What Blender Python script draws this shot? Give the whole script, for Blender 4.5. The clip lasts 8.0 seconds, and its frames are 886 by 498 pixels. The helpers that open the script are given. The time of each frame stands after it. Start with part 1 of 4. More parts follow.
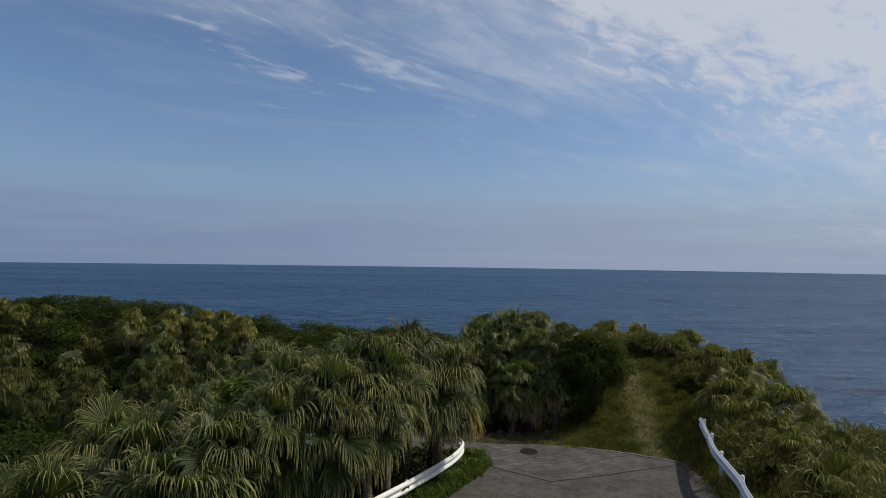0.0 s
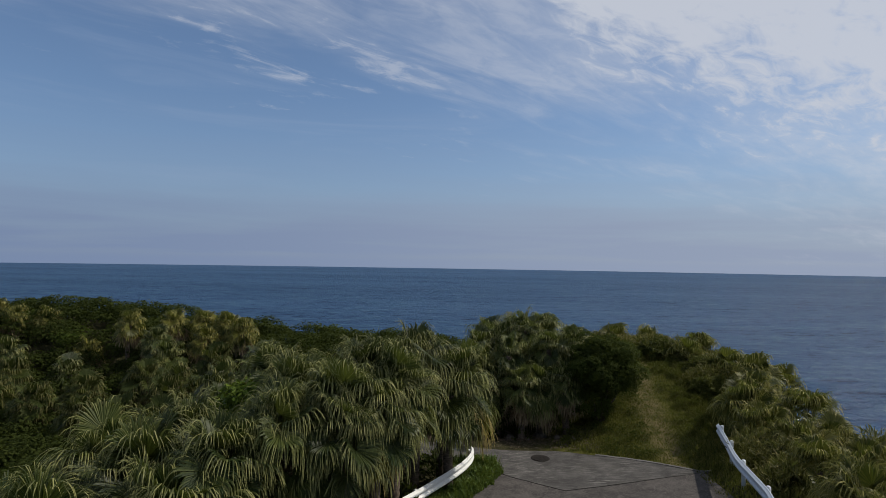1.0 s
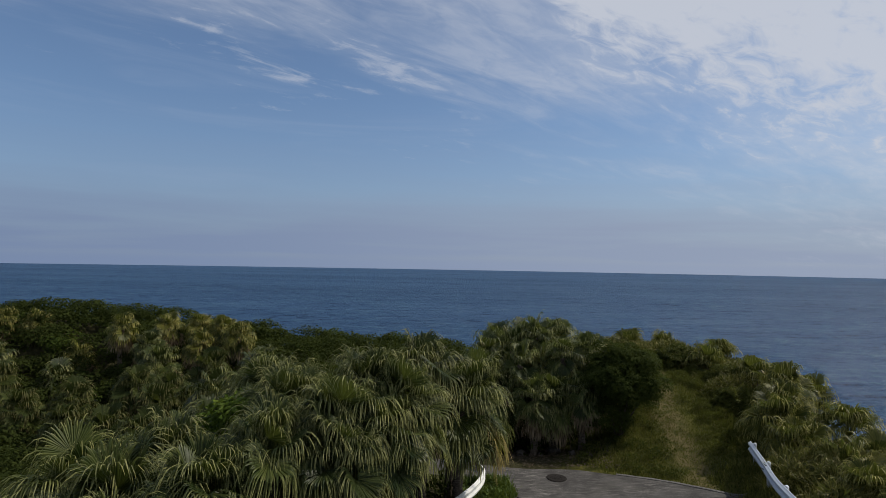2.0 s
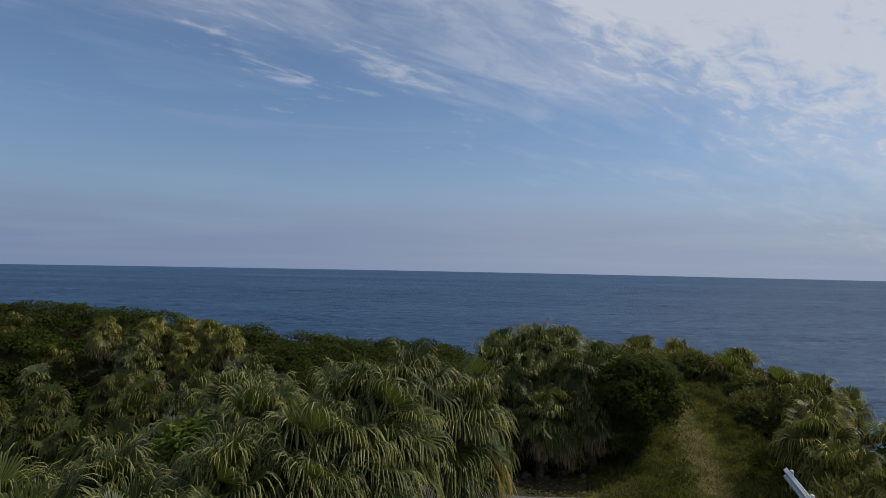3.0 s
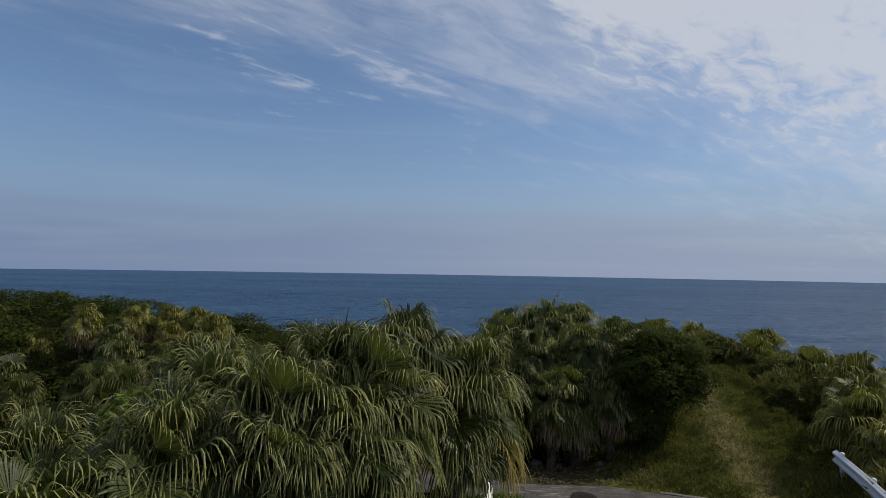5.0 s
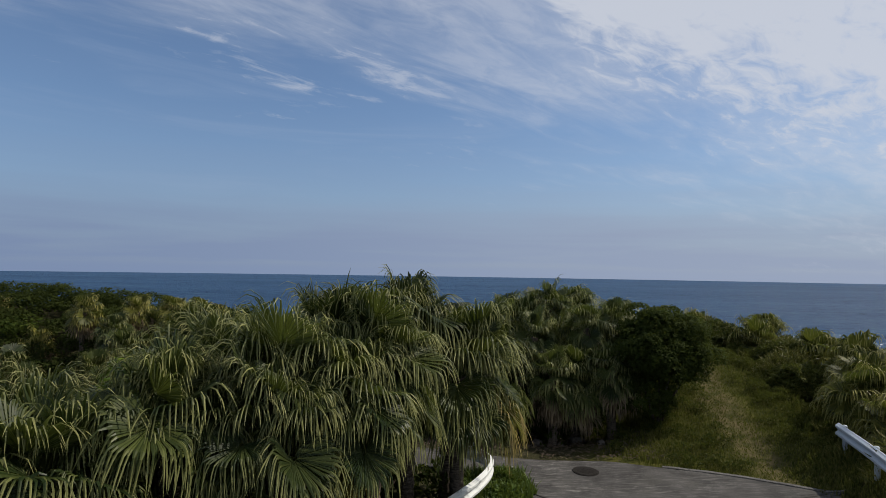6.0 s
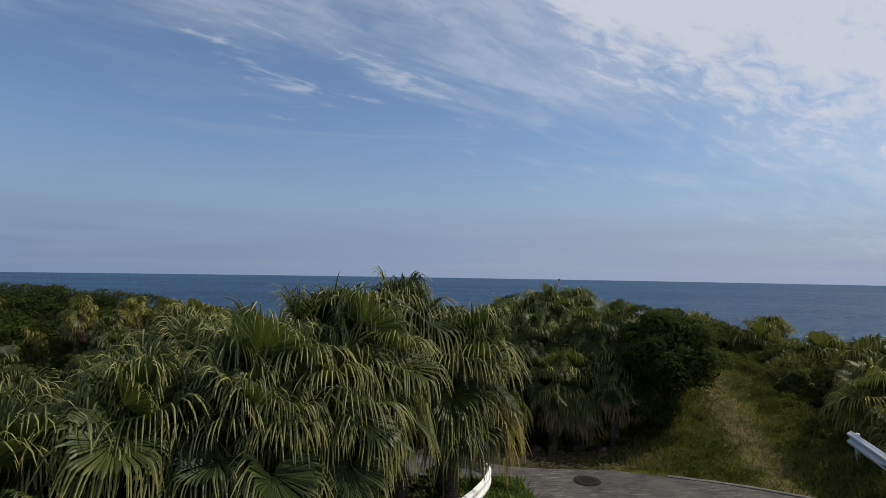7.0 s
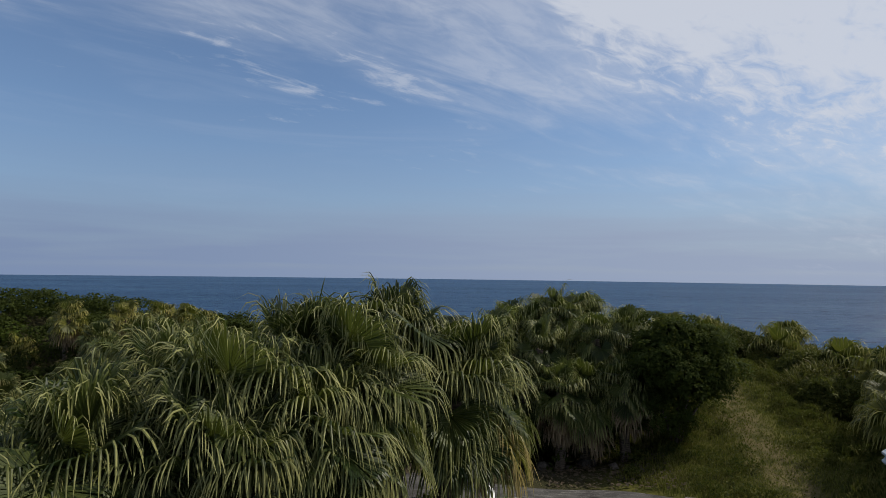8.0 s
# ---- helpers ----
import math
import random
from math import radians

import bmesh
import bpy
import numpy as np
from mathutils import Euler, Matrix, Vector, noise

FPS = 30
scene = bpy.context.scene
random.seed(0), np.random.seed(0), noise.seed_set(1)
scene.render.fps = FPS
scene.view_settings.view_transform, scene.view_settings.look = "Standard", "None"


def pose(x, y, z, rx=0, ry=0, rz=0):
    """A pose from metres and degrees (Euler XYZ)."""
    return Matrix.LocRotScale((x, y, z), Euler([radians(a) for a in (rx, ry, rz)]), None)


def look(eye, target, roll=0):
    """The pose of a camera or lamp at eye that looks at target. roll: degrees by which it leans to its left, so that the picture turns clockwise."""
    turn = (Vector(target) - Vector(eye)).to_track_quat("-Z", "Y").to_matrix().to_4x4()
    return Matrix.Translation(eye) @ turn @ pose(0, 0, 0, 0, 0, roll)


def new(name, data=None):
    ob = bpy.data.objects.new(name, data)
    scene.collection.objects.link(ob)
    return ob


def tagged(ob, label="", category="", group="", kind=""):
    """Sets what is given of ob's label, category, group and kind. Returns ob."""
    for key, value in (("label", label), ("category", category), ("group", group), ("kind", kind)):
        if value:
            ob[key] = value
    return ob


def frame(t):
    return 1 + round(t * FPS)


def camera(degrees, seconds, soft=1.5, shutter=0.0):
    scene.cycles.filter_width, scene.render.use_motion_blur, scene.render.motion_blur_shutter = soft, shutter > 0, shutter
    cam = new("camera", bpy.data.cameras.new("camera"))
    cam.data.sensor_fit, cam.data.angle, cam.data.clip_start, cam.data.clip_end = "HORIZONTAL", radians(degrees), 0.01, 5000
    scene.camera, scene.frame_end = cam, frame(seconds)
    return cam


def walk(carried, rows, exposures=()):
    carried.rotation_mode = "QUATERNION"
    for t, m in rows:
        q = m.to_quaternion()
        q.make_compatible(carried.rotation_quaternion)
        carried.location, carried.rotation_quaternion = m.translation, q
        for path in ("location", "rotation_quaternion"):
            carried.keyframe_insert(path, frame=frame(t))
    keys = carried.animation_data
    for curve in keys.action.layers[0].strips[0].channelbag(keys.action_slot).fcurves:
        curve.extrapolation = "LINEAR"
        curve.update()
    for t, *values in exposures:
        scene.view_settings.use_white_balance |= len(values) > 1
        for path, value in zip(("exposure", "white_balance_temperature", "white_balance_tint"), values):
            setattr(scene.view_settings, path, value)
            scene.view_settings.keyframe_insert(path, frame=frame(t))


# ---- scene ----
cam = camera(77.6, 8.0, soft=0.7)
METRES, EYE, TILT, LEAN, TURN = 9.8, 7.17, 1.43, -0.8, 0.0
ROWS = [
    (0.0, 0.0, 0.0, 0.0, 0.0, 0.0, -0.0),
    (0.5, -0.0113, 0.0197, -0.0011, 0.03, 0.07, -0.04),
    (1.0, -0.0296, 0.0669, -0.0052, 0.11, 0.14, -0.12),
    (2.5, -0.0555, 0.3286, -0.0027, 0.39, 0.35, -0.25),
    (3.0, -0.0347, 0.4403, -0.0053, 0.51, 0.45, -0.31),
    (3.5, -0.027, 0.5532, -0.0006, 0.58, 0.52, -0.3),
    (4.0, -0.0287, 0.6224, -0.0326, 0.56, 0.63, -0.29),
    (4.5, -0.0299, 0.6447, -0.0896, 0.55, 0.73, -0.19),
    (4.7, -0.0312, 0.6458, -0.1065, 0.55, 0.74, -0.16),
    (5.8, -0.0322, 0.6523, -0.2162, 0.65, 1.01, -0.07),
    (6.0, -0.0312, 0.6515, -0.2172, 0.67, 1.0, -0.06),
    (6.5, -0.022, 0.6606, -0.2182, 0.74, 1.04, -0.05),
    (7.0, -0.018, 0.7047, -0.2173, 0.82, 1.13, -0.08),
    (7.5, -0.0117, 0.7775, -0.211, 0.87, 1.22, -0.03),
    (8.0, -0.0124, 0.8133, -0.2102, 0.99, 1.28, 0.08),
]
walk(cam, [(t, pose(0, 0, EYE, TILT, LEAN, TURN) @ pose(METRES * x, METRES * y, METRES * z, 90 + pitch, roll, yaw)) for t, x, y, z, yaw, pitch, roll in ROWS],
     exposures=[(0.0, 0.0), (4.7, 0.0), (5.8, 0.07), (8.0, 0.12)])


# ---- world, sun, exposure ----
SUN_AZ, SUN_EL = 78.0, 46.0            # degrees clockwise from straight ahead (+y), and above the horizon
SEA = -32.0

world = bpy.data.worlds.new("sky")
scene.world = world
world.use_nodes = True
wt = world.node_tree
wt.nodes.clear()


class Nodes:
    """Short calls for a node tree."""

    def __init__(self, tree):
        self.tree = tree

    def add(self, kind, **values):
        n = self.tree.nodes.new(kind)
        for key, value in values.items():
            if key == "op":
                n.operation = value
            elif key == "blend":
                n.data_type, n.blend_type = "RGBA", value
        return n

    def put(self, socket, value):
        if isinstance(value, bpy.types.NodeSocket):
            self.tree.links.new(value, socket)
        elif isinstance(value, (tuple, list)) and len(value) == 3 and socket.type == "RGBA":
            socket.default_value = (*value, 1)
        else:
            socket.default_value = value

    def math(self, op, a, b=0.0, c=0.0):
        n = self.add("ShaderNodeMath", op=op)
        for s, v in zip(n.inputs, (a, b, c)):
            self.put(s, v)
        return n.outputs[0]

    def mix(self, fac, a, b, blend="MIX"):
        n = self.add("ShaderNodeMix", blend=blend)
        self.put(n.inputs[0], fac)
        self.put(n.inputs[6], a)
        self.put(n.inputs[7], b)
        return n.outputs[2]

    def noise(self, vector, scale, detail=4.0, rough=0.55, warp=0.0):
        n = self.add("ShaderNodeTexNoise")
        if vector is not None:
            self.put(n.inputs["Vector"], vector)
        self.put(n.inputs["Scale"], scale)
        self.put(n.inputs["Detail"], detail)
        self.put(n.inputs["Roughness"], rough)
        self.put(n.inputs["Distortion"], warp)
        return n.outputs["Fac"]

    def ramp(self, value, lo, hi, a=0.0, b=1.0):
        n = self.add("ShaderNodeMapRange")
        n.interpolation_type = "SMOOTHSTEP"
        for s, v in zip(n.inputs, (value, lo, hi, a, b)):
            self.put(s, v)
        return n.outputs[0]

    def coords(self, which="Object"):
        return self.add("ShaderNodeTexCoord").outputs[which]

    def mapping(self, vector, scale=(1, 1, 1), rot=(0, 0, 0), loc=(0, 0, 0)):
        n = self.add("ShaderNodeMapping")
        self.put(n.inputs["Vector"], vector)
        n.inputs["Scale"].default_value = scale
        n.inputs["Rotation"].default_value = [radians(a) for a in rot]
        n.inputs["Location"].default_value = loc
        return n.outputs[0]

    def split(self, vector):
        n = self.add("ShaderNodeSeparateXYZ")
        self.put(n.inputs[0], vector)
        return n.outputs

    def join(self, x, y, z):
        n = self.add("ShaderNodeCombineXYZ")
        for s, v in zip(n.inputs, (x, y, z)):
            self.put(s, v)
        return n.outputs[0]


def build_sky():
    n = Nodes(wt)
    sky = n.add("ShaderNodeTexSky")
    sky.sky_type, sky.sun_disc = "NISHITA", False
    sky.sun_elevation, sky.sun_rotation = radians(SUN_EL), radians(SUN_AZ)
    sky.altitude, sky.air_density, sky.dust_density, sky.ozone_density = 60, 1.0, 0.5, 1.6
    way = n.coords("Generated")
    x, y, z = n.split(way)
    up = n.math("MAXIMUM", z, 0.0)
    # a flat cloud layer high above: where each direction meets it
    k = n.math("ADD", up, 0.12)
    layer = n.join(n.math("DIVIDE", x, k), n.math("DIVIDE", y, k), 0.0)
    # bearing and height over the horizon, as slopes
    ahead = n.math("MAXIMUM", n.math("ABSOLUTE", y), 0.25)
    u, v = n.math("DIVIDE", x, ahead), n.math("DIVIDE", z, ahead)
    turned = n.mapping(layer, rot=(0, 0, -38))
    fine = n.noise(n.mapping(turned, (0.8, 2.6, 1.0), loc=(0.4, 0.9, 0)), 2.3, 10.0, 0.60, 0.5)
    curls = n.noise(n.mapping(turned, (1.0, 1.9, 1.0), loc=(5.4, 2.2, 0)), 5.5, 8.0, 0.62, 0.8)
    broad = n.noise(n.mapping(turned, (0.8, 1.2, 1), loc=(3.1, 1.7, 0)), 1.1, 4.0, 0.5, 0.3)
    fine, curls, broad = (n.math("SUBTRACT", f, 0.5) for f in (fine, curls, broad))
    # thick sheet of cirrus: its lower edge drops towards the sun
    fall = n.math("POWER", 2.718, n.math("MULTIPLY", n.math("SUBTRACT", n.math("MAXIMUM", u, -0.4), 0.18), -5.0))
    rise = n.math("SUBTRACT", v, n.math("ADD", n.math("MULTIPLY", fall, 0.236), 0.232))
    rough = n.math("ADD", n.math("MULTIPLY", fine, 0.9), n.math("ADD", n.math("MULTIPLY", curls, 1.0), n.math("MULTIPLY", broad, 0.6)))
    sheet = n.ramp(n.math("ADD", n.math("MINIMUM", n.math("MULTIPLY", rise, 5.5), 0.75), n.math("MULTIPLY", rough, 2.3)), -0.50, 0.80, 0.0, 0.89)
    # thin veil with a soft slanting edge, and bright combed wisps along it
    over = n.math("SUBTRACT", v, n.math("SUBTRACT", 0.285, n.math("MULTIPLY", u, 0.31)))
    film_edge = n.math("ADD", n.math("MULTIPLY", over, 4.0), n.math("ADD", n.math("MULTIPLY", broad, 1.6), n.math("MULTIPLY", fine, 1.2)))
    thin = n.ramp(film_edge, -0.15, 0.9, 0.0, 0.50)
    thin = n.math("MULTIPLY", thin, n.ramp(n.math("ADD", fine, curls), -0.25, 0.2, 0.55, 1.0))
    comb = n.math("ADD", n.math("MULTIPLY", fine, 2.4), n.math("MULTIPLY", curls, 1.5))
    near_edge = n.math("SUBTRACT", 0.22, n.math("ABSOLUTE", n.math("MULTIPLY", n.math("SUBTRACT", over, 0.06), 2.2)))
    wisps = n.math("MULTIPLY", n.ramp(n.math("ADD", comb, near_edge), 0.10, 0.75, 0.0, 0.5), n.ramp(u, -0.1, 0.15, 1.0, 0.0))
    cirrus = n.math("MAXIMUM", sheet, n.math("MAXIMUM", thin, wisps))
    # haze everywhere, thicker low over the sea, with a soft uneven top
    low = n.math("ADD", z, n.math("MULTIPLY", n.math("SUBTRACT", n.noise(n.mapping(way, (1.6, 1.6, 5)), 1.6, 4.0), 0.5), 0.05))
    veil = n.math("ADD", n.ramp(low, 0.06, 0.155, 0.34, 0.0), n.ramp(z, 0.0, 0.32, 0.66, 0.16))
    streaks = n.noise(n.mapping(way, (1.0, 1.0, 14), (0, 1, 0)), 2.0, 5.0, 0.5, 0.2)
    veil = n.math("MULTIPLY", veil, n.ramp(streaks, 0.25, 0.7, 0.86, 1.08))
    bands = n.noise(n.mapping(way, (0.9, 0.9, 9), (0, 3, 0), (2.0, 0.0, 0.7)), 2.6, 6.0, 0.6, 0.5)
    veil = n.math("MAXIMUM", veil, n.ramp(z, 0.0, 0.07, 1.0, 0.0))
    # the haze is paler towards the sun
    haze = n.mix(n.ramp(x, -0.75, 0.75), (2.2, 2.95, 4.6), (3.55, 4.2, 5.6))
    base = n.mix(1.0, sky.outputs[0], (0.86, 1.0, 1.14), "MULTIPLY")
    c = n.mix(veil, base, haze)
    c = n.mix(n.math("MULTIPLY", n.ramp(bands, 0.5, 0.8, 0.0, 0.2), n.ramp(z, 0.06, 0.2)), c, (4.0, 4.9, 6.6))
    c = n.mix(cirrus, c, (6.6, 6.95, 7.75))
    bg = n.add("ShaderNodeBackground")
    n.put(bg.inputs[0], c)
    bg.inputs[1].default_value = 0.085
    out = n.add("ShaderNodeOutputWorld")
    wt.links.new(bg.outputs[0], out.inputs[0])


build_sky()

sun = new("sun", bpy.data.lights.new("sun", "SUN"))
sun.data.energy, sun.data.angle, sun.data.color = 4.0, radians(0.6), (1.0, 0.93, 0.80)
_a, _e = radians(SUN_AZ), radians(SUN_EL)
sun.matrix_world = look((0, 0, 60), (-math.sin(_a) * math.cos(_e) * 10, -math.cos(_a) * math.cos(_e) * 10, 60 - math.sin(_e) * 10))


# ---- materials ----
def material(name):
    m = bpy.data.materials.new(name)
    m.use_nodes = True
    m.node_tree.nodes.clear()
    n = Nodes(m.node_tree)
    out = n.add("ShaderNodeOutputMaterial")
    bsdf = n.add("ShaderNodeBsdfPrincipled")
    m.node_tree.links.new(bsdf.outputs[0], out.inputs[0])
    return m, n, bsdf, out


def bumped(n, bsdf, height, strength, distance):
    b = n.add("ShaderNodeBump")
    n.put(b.inputs["Strength"], strength)
    n.put(b.inputs["Distance"], distance)
    n.put(b.inputs["Height"], height)
    n.put(bsdf.inputs["Normal"], b.outputs[0])


def leaf_material(name, deep, light, tip, through_light=0.25, gloss=0.42, tips=True, spread=0.5, sheen=0.2):
    """Leaves: UV x runs from the leaf's foot to its tip."""
    m, n, bsdf, out = material(name)
    u = n.split(n.add("ShaderNodeUVMap").outputs[0])[0]
    one = n.add("ShaderNodeObjectInfo").outputs["Random"]
    island = n.add("ShaderNodeNewGeometry").outputs["Random Per Island"]
    blotch = n.noise(n.coords("Object"), 3.0, 3.0)
    v = n.math("ADD", n.math("MULTIPLY", one, 0.45), n.math("ADD", n.math("MULTIPLY", island, spread), n.math("MULTIPLY", blotch, 0.35)))
    c = n.mix(n.ramp(v, 0.25, 1.05), deep, light)
    # paler tips; on palms the colour also holds the sunlight their strands catch
    if tips:
        edge = n.math("ADD", u, n.math("MULTIPLY", island, 0.22))
        c = n.mix(n.ramp(edge, 0.62, 1.04, 0.0, 0.85), c, tip)
    n.put(bsdf.inputs["Base Color"], c)
    bsdf.inputs["Roughness"].default_value = gloss
    n.put(bsdf.inputs["Roughness"], n.ramp(blotch, 0.2, 0.8, gloss - 0.07, gloss + 0.12))
    bsdf.inputs["Specular IOR Level"].default_value = sheen
    back = n.add("ShaderNodeBsdfTranslucent")
    n.put(back.inputs[0], n.mix(0.6, c, (0.16, 0.20, 0.03)))
    mixed = n.add("ShaderNodeMixShader")
    mixed.inputs[0].default_value = through_light
    m.node_tree.links.new(bsdf.outputs[0], mixed.inputs[1])
    m.node_tree.links.new(back.outputs[0], mixed.inputs[2])
    m.node_tree.links.new(mixed.outputs[0], out.inputs[0])
    return m


# one palm leaf in several tones; _SUN and _DIM hold painted sun and shade
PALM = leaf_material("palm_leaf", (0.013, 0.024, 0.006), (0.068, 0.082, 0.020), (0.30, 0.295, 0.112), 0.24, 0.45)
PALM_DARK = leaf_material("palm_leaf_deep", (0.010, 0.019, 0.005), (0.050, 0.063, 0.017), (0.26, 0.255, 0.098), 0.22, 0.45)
PALM_SUN = leaf_material("palm_leaf_sunlit", (0.019, 0.028, 0.005), (0.118, 0.112, 0.019), (0.37, 0.325, 0.095), 0.26, 0.5)
PALM_DIM = leaf_material("palm_leaf_valley_shade", (0.012, 0.020, 0.005), (0.046, 0.056, 0.014), (0.14, 0.13, 0.050), 0.2, 0.6, sheen=0.1)
PALM_OLD = leaf_material("palm_leaf_yellowing", (0.10, 0.10, 0.022), (0.22, 0.17, 0.035), (0.32, 0.24, 0.10))
PALM_DEAD = leaf_material("palm_leaf_dead", (0.075, 0.050, 0.030), (0.20, 0.145, 0.085), (0.28, 0.21, 0.13), 0.15, 0.8)
LITTER = leaf_material("leaf_litter", (0.022, 0.017, 0.012), (0.070, 0.050, 0.032), (0.08, 0.06, 0.04), 0.1, 0.8, False, 0.9)
BROAD = leaf_material("broad_leaf", (0.008, 0.014, 0.004), (0.030, 0.039, 0.009), (0.1, 0.1, 0.03), 0.2, 0.8, False, 0.45, 0.04)
BRIGHT = leaf_material("bright_leaf", (0.045, 0.076, 0.008), (0.115, 0.160, 0.020), (0.1, 0.1, 0.03), 0.3, 0.5, False, 0.7, 0.1)
FRESH = leaf_material("fresh_woodland_leaf", (0.018, 0.030, 0.006), (0.046, 0.064, 0.012), (0.1, 0.1, 0.03), 0.25, 0.8, False, 0.7, 0.04)
SCRUB = leaf_material("scrub_leaf", (0.016, 0.024, 0.006), (0.100, 0.092, 0.021), (0.25, 0.205, 0.068), 0.2, 0.6, True, 0.8)
OLIVE = leaf_material("olive_shrub_leaf", (0.022, 0.032, 0.007), (0.092, 0.094, 0.020), (0.1, 0.1, 0.03), 0.2, 0.6, False, 0.8, 0.08)
GLOSSY = leaf_material("glossy_shrub_leaf", (0.010, 0.017, 0.004), (0.037, 0.049, 0.010), (0.1, 0.1, 0.03), 0.22, 0.75, False, 0.8, 0.05)
WEED = leaf_material("weed_leaf", (0.030, 0.058, 0.010), (0.078, 0.120, 0.022), (0.1, 0.1, 0.03), 0.3, 0.5, False, 0.8)
GRASS = leaf_material("grass_blade", (0.032, 0.040, 0.010), (0.102, 0.102, 0.024), (0.150, 0.130, 0.044), 0.25, 0.8, True, 0.8, 0.04)


def soil_material():
    m, n, bsdf, _ = material("soil_and_turf")
    p = n.coords("Object")
    a, b, c = n.noise(p, 0.35, 4), n.noise(p, 2.4, 5), n.noise(p, 22, 4)
    turf = n.mix(n.ramp(b, 0.3, 0.7), (0.032, 0.038, 0.009), (0.078, 0.076, 0.018))
    turf = n.mix(n.ramp(c, 0.5, 0.8, 0, 0.6), turf, (0.090, 0.080, 0.030))
    soil = n.mix(n.ramp(c, 0.3, 0.7), (0.022, 0.024, 0.010), (0.050, 0.045, 0.024))
    soil = n.mix(n.math("MULTIPLY", n.ramp(a, 0.40, 0.62, 0.15, 0.9), n.ramp(n.split(p)[1], 13.0, 9.0)), soil, turf)
    x, y, z = n.split(p)
    wob = n.math("MULTIPLY", n.math("SUBTRACT", n.noise(p, 0.8, 3), 0.5), 1.6)
    line = n.math("ADD", n.math("MULTIPLY", n.math("SUBTRACT", y, 21.0), 0.21), 8.05)
    off = n.math("ABSOLUTE", n.math("ADD", n.math("SUBTRACT", x, line), wob))
    worn = n.math("MULTIPLY", n.ramp(off, 0.1, 1.0, 1.0, 0.0), n.ramp(b, 0.36, 0.60, 0.15, 1.0))
    open_ground = n.math("MULTIPLY", n.ramp(off, 3.5, 5.5, 1.0, 0.0), n.ramp(y, 17.0, 20.0))
    col = n.mix(open_ground, soil, turf)
    col = n.mix(n.math("MULTIPLY", n.math("MULTIPLY", worn, 0.7), open_ground), col, (0.125, 0.098, 0.055))
    n.put(bsdf.inputs["Base Color"], col)
    bsdf.inputs["Roughness"].default_value = 0.95
    bsdf.inputs["Specular IOR Level"].default_value = 0.04
    bumped(n, bsdf, n.math("ADD", c, n.math("MULTIPLY", b, 2.0)), 0.7, 0.06)
    return m


def asphalt_material():
    m, n, bsdf, _ = material("old_asphalt")
    p = n.coords("Object")
    grit, patch, big = n.noise(p, 20, 6, 0.8), n.noise(p, 4.0, 5, 0.6), n.noise(p, 0.7, 4)
    c = n.mix(n.ramp(n.math("ADD", n.math("MULTIPLY", patch, 0.5), n.math("MULTIPLY", n.noise(p, 1.1, 5, 0.6), 0.5)), 0.38, 0.62), (0.022, 0.0195, 0.018), (0.060, 0.053, 0.049))
    c = n.mix(n.ramp(grit, 0.46, 0.66, 0, 0.85), c, (0.105, 0.094, 0.088))
    c = n.mix(n.ramp(grit, 0.44, 0.30, 0, 0.8), c, (0.014, 0.013, 0.014))
    c = n.mix(n.ramp(big, 0.55, 0.75, 0, 0.5), c, (0.022, 0.021, 0.020))
    n.put(bsdf.inputs["Base Color"], c)
    bsdf.inputs["Roughness"].default_value = 0.88
    bsdf.inputs["Specular IOR Level"].default_value = 0.3
    bumped(n, bsdf, grit, 0.6, 0.01)
    return m


def concrete_material(name, groove=True):
    m, n, bsdf, _ = material(name)
    p = n.coords("Object")
    lines = n.noise(n.mapping(p, (1.0, 11.0, 1), (0, 0, 6)), 2.1, 9, 0.75, 0.8)
    stain, dark, grit = n.noise(p, 1.6, 5, 0.6), n.noise(p, 0.5, 3), n.noise(p, 55, 3)
    c = n.mix(n.ramp(stain, 0.3, 0.7), (0.026, 0.024, 0.023), (0.062, 0.058, 0.055))
    if groove:
        pale = n.ramp(n.noise(n.mapping(p, (0.6, 1.2, 1)), 0.55, 3, 0.5), 0.38, 0.60, 0.4, 1.0)
        c = n.mix(n.math("MULTIPLY", n.ramp(lines, 0.50, 0.68, 0, 0.75), pale), c, (0.29, 0.275, 0.255))
        c = n.mix(n.ramp(lines, 0.42, 0.26, 0, 0.45), c, (0.022, 0.021, 0.020))
    else:
        c = n.mix(n.ramp(grit, 0.4, 0.7, 0, 0.6), c, (0.28, 0.265, 0.24))
    c = n.mix(n.ramp(dark, 0.5, 0.7, 0, 0.6), c, (0.05, 0.047, 0.04))
    n.put(bsdf.inputs["Base Color"], c)
    bsdf.inputs["Roughness"].default_value = 0.85
    bsdf.inputs["Specular IOR Level"].default_value = 0.3
    bumped(n, bsdf, n.math("ADD", lines, n.math("MULTIPLY", grit, 0.4)), 0.6, 0.02)
    return m


def paint_material(name, paint, rust=0.5):
    m, n, bsdf, _ = material(name)
    p = n.coords("Object")
    a, b = n.noise(p, 2.2, 5, 0.65), n.noise(n.mapping(p, (3, 3, 0.5)), 9, 5, 0.65)
    c = n.mix(n.ramp(b, 0.35, 0.75, 0, 0.5), paint, [v * 0.72 for v in paint])
    c = n.mix(n.ramp(n.math("ADD", n.math("MULTIPLY", a, 0.6), n.math("MULTIPLY", b, 0.5)), 0.66, 0.74, 0, rust), c, (0.17, 0.12, 0.085))
    n.put(bsdf.inputs["Base Color"], c)
    n.put(bsdf.inputs["Roughness"], n.ramp(a, 0.2, 0.8, 0.35, 0.65))
    bumped(n, bsdf, b, 0.25, 0.01)
    return m


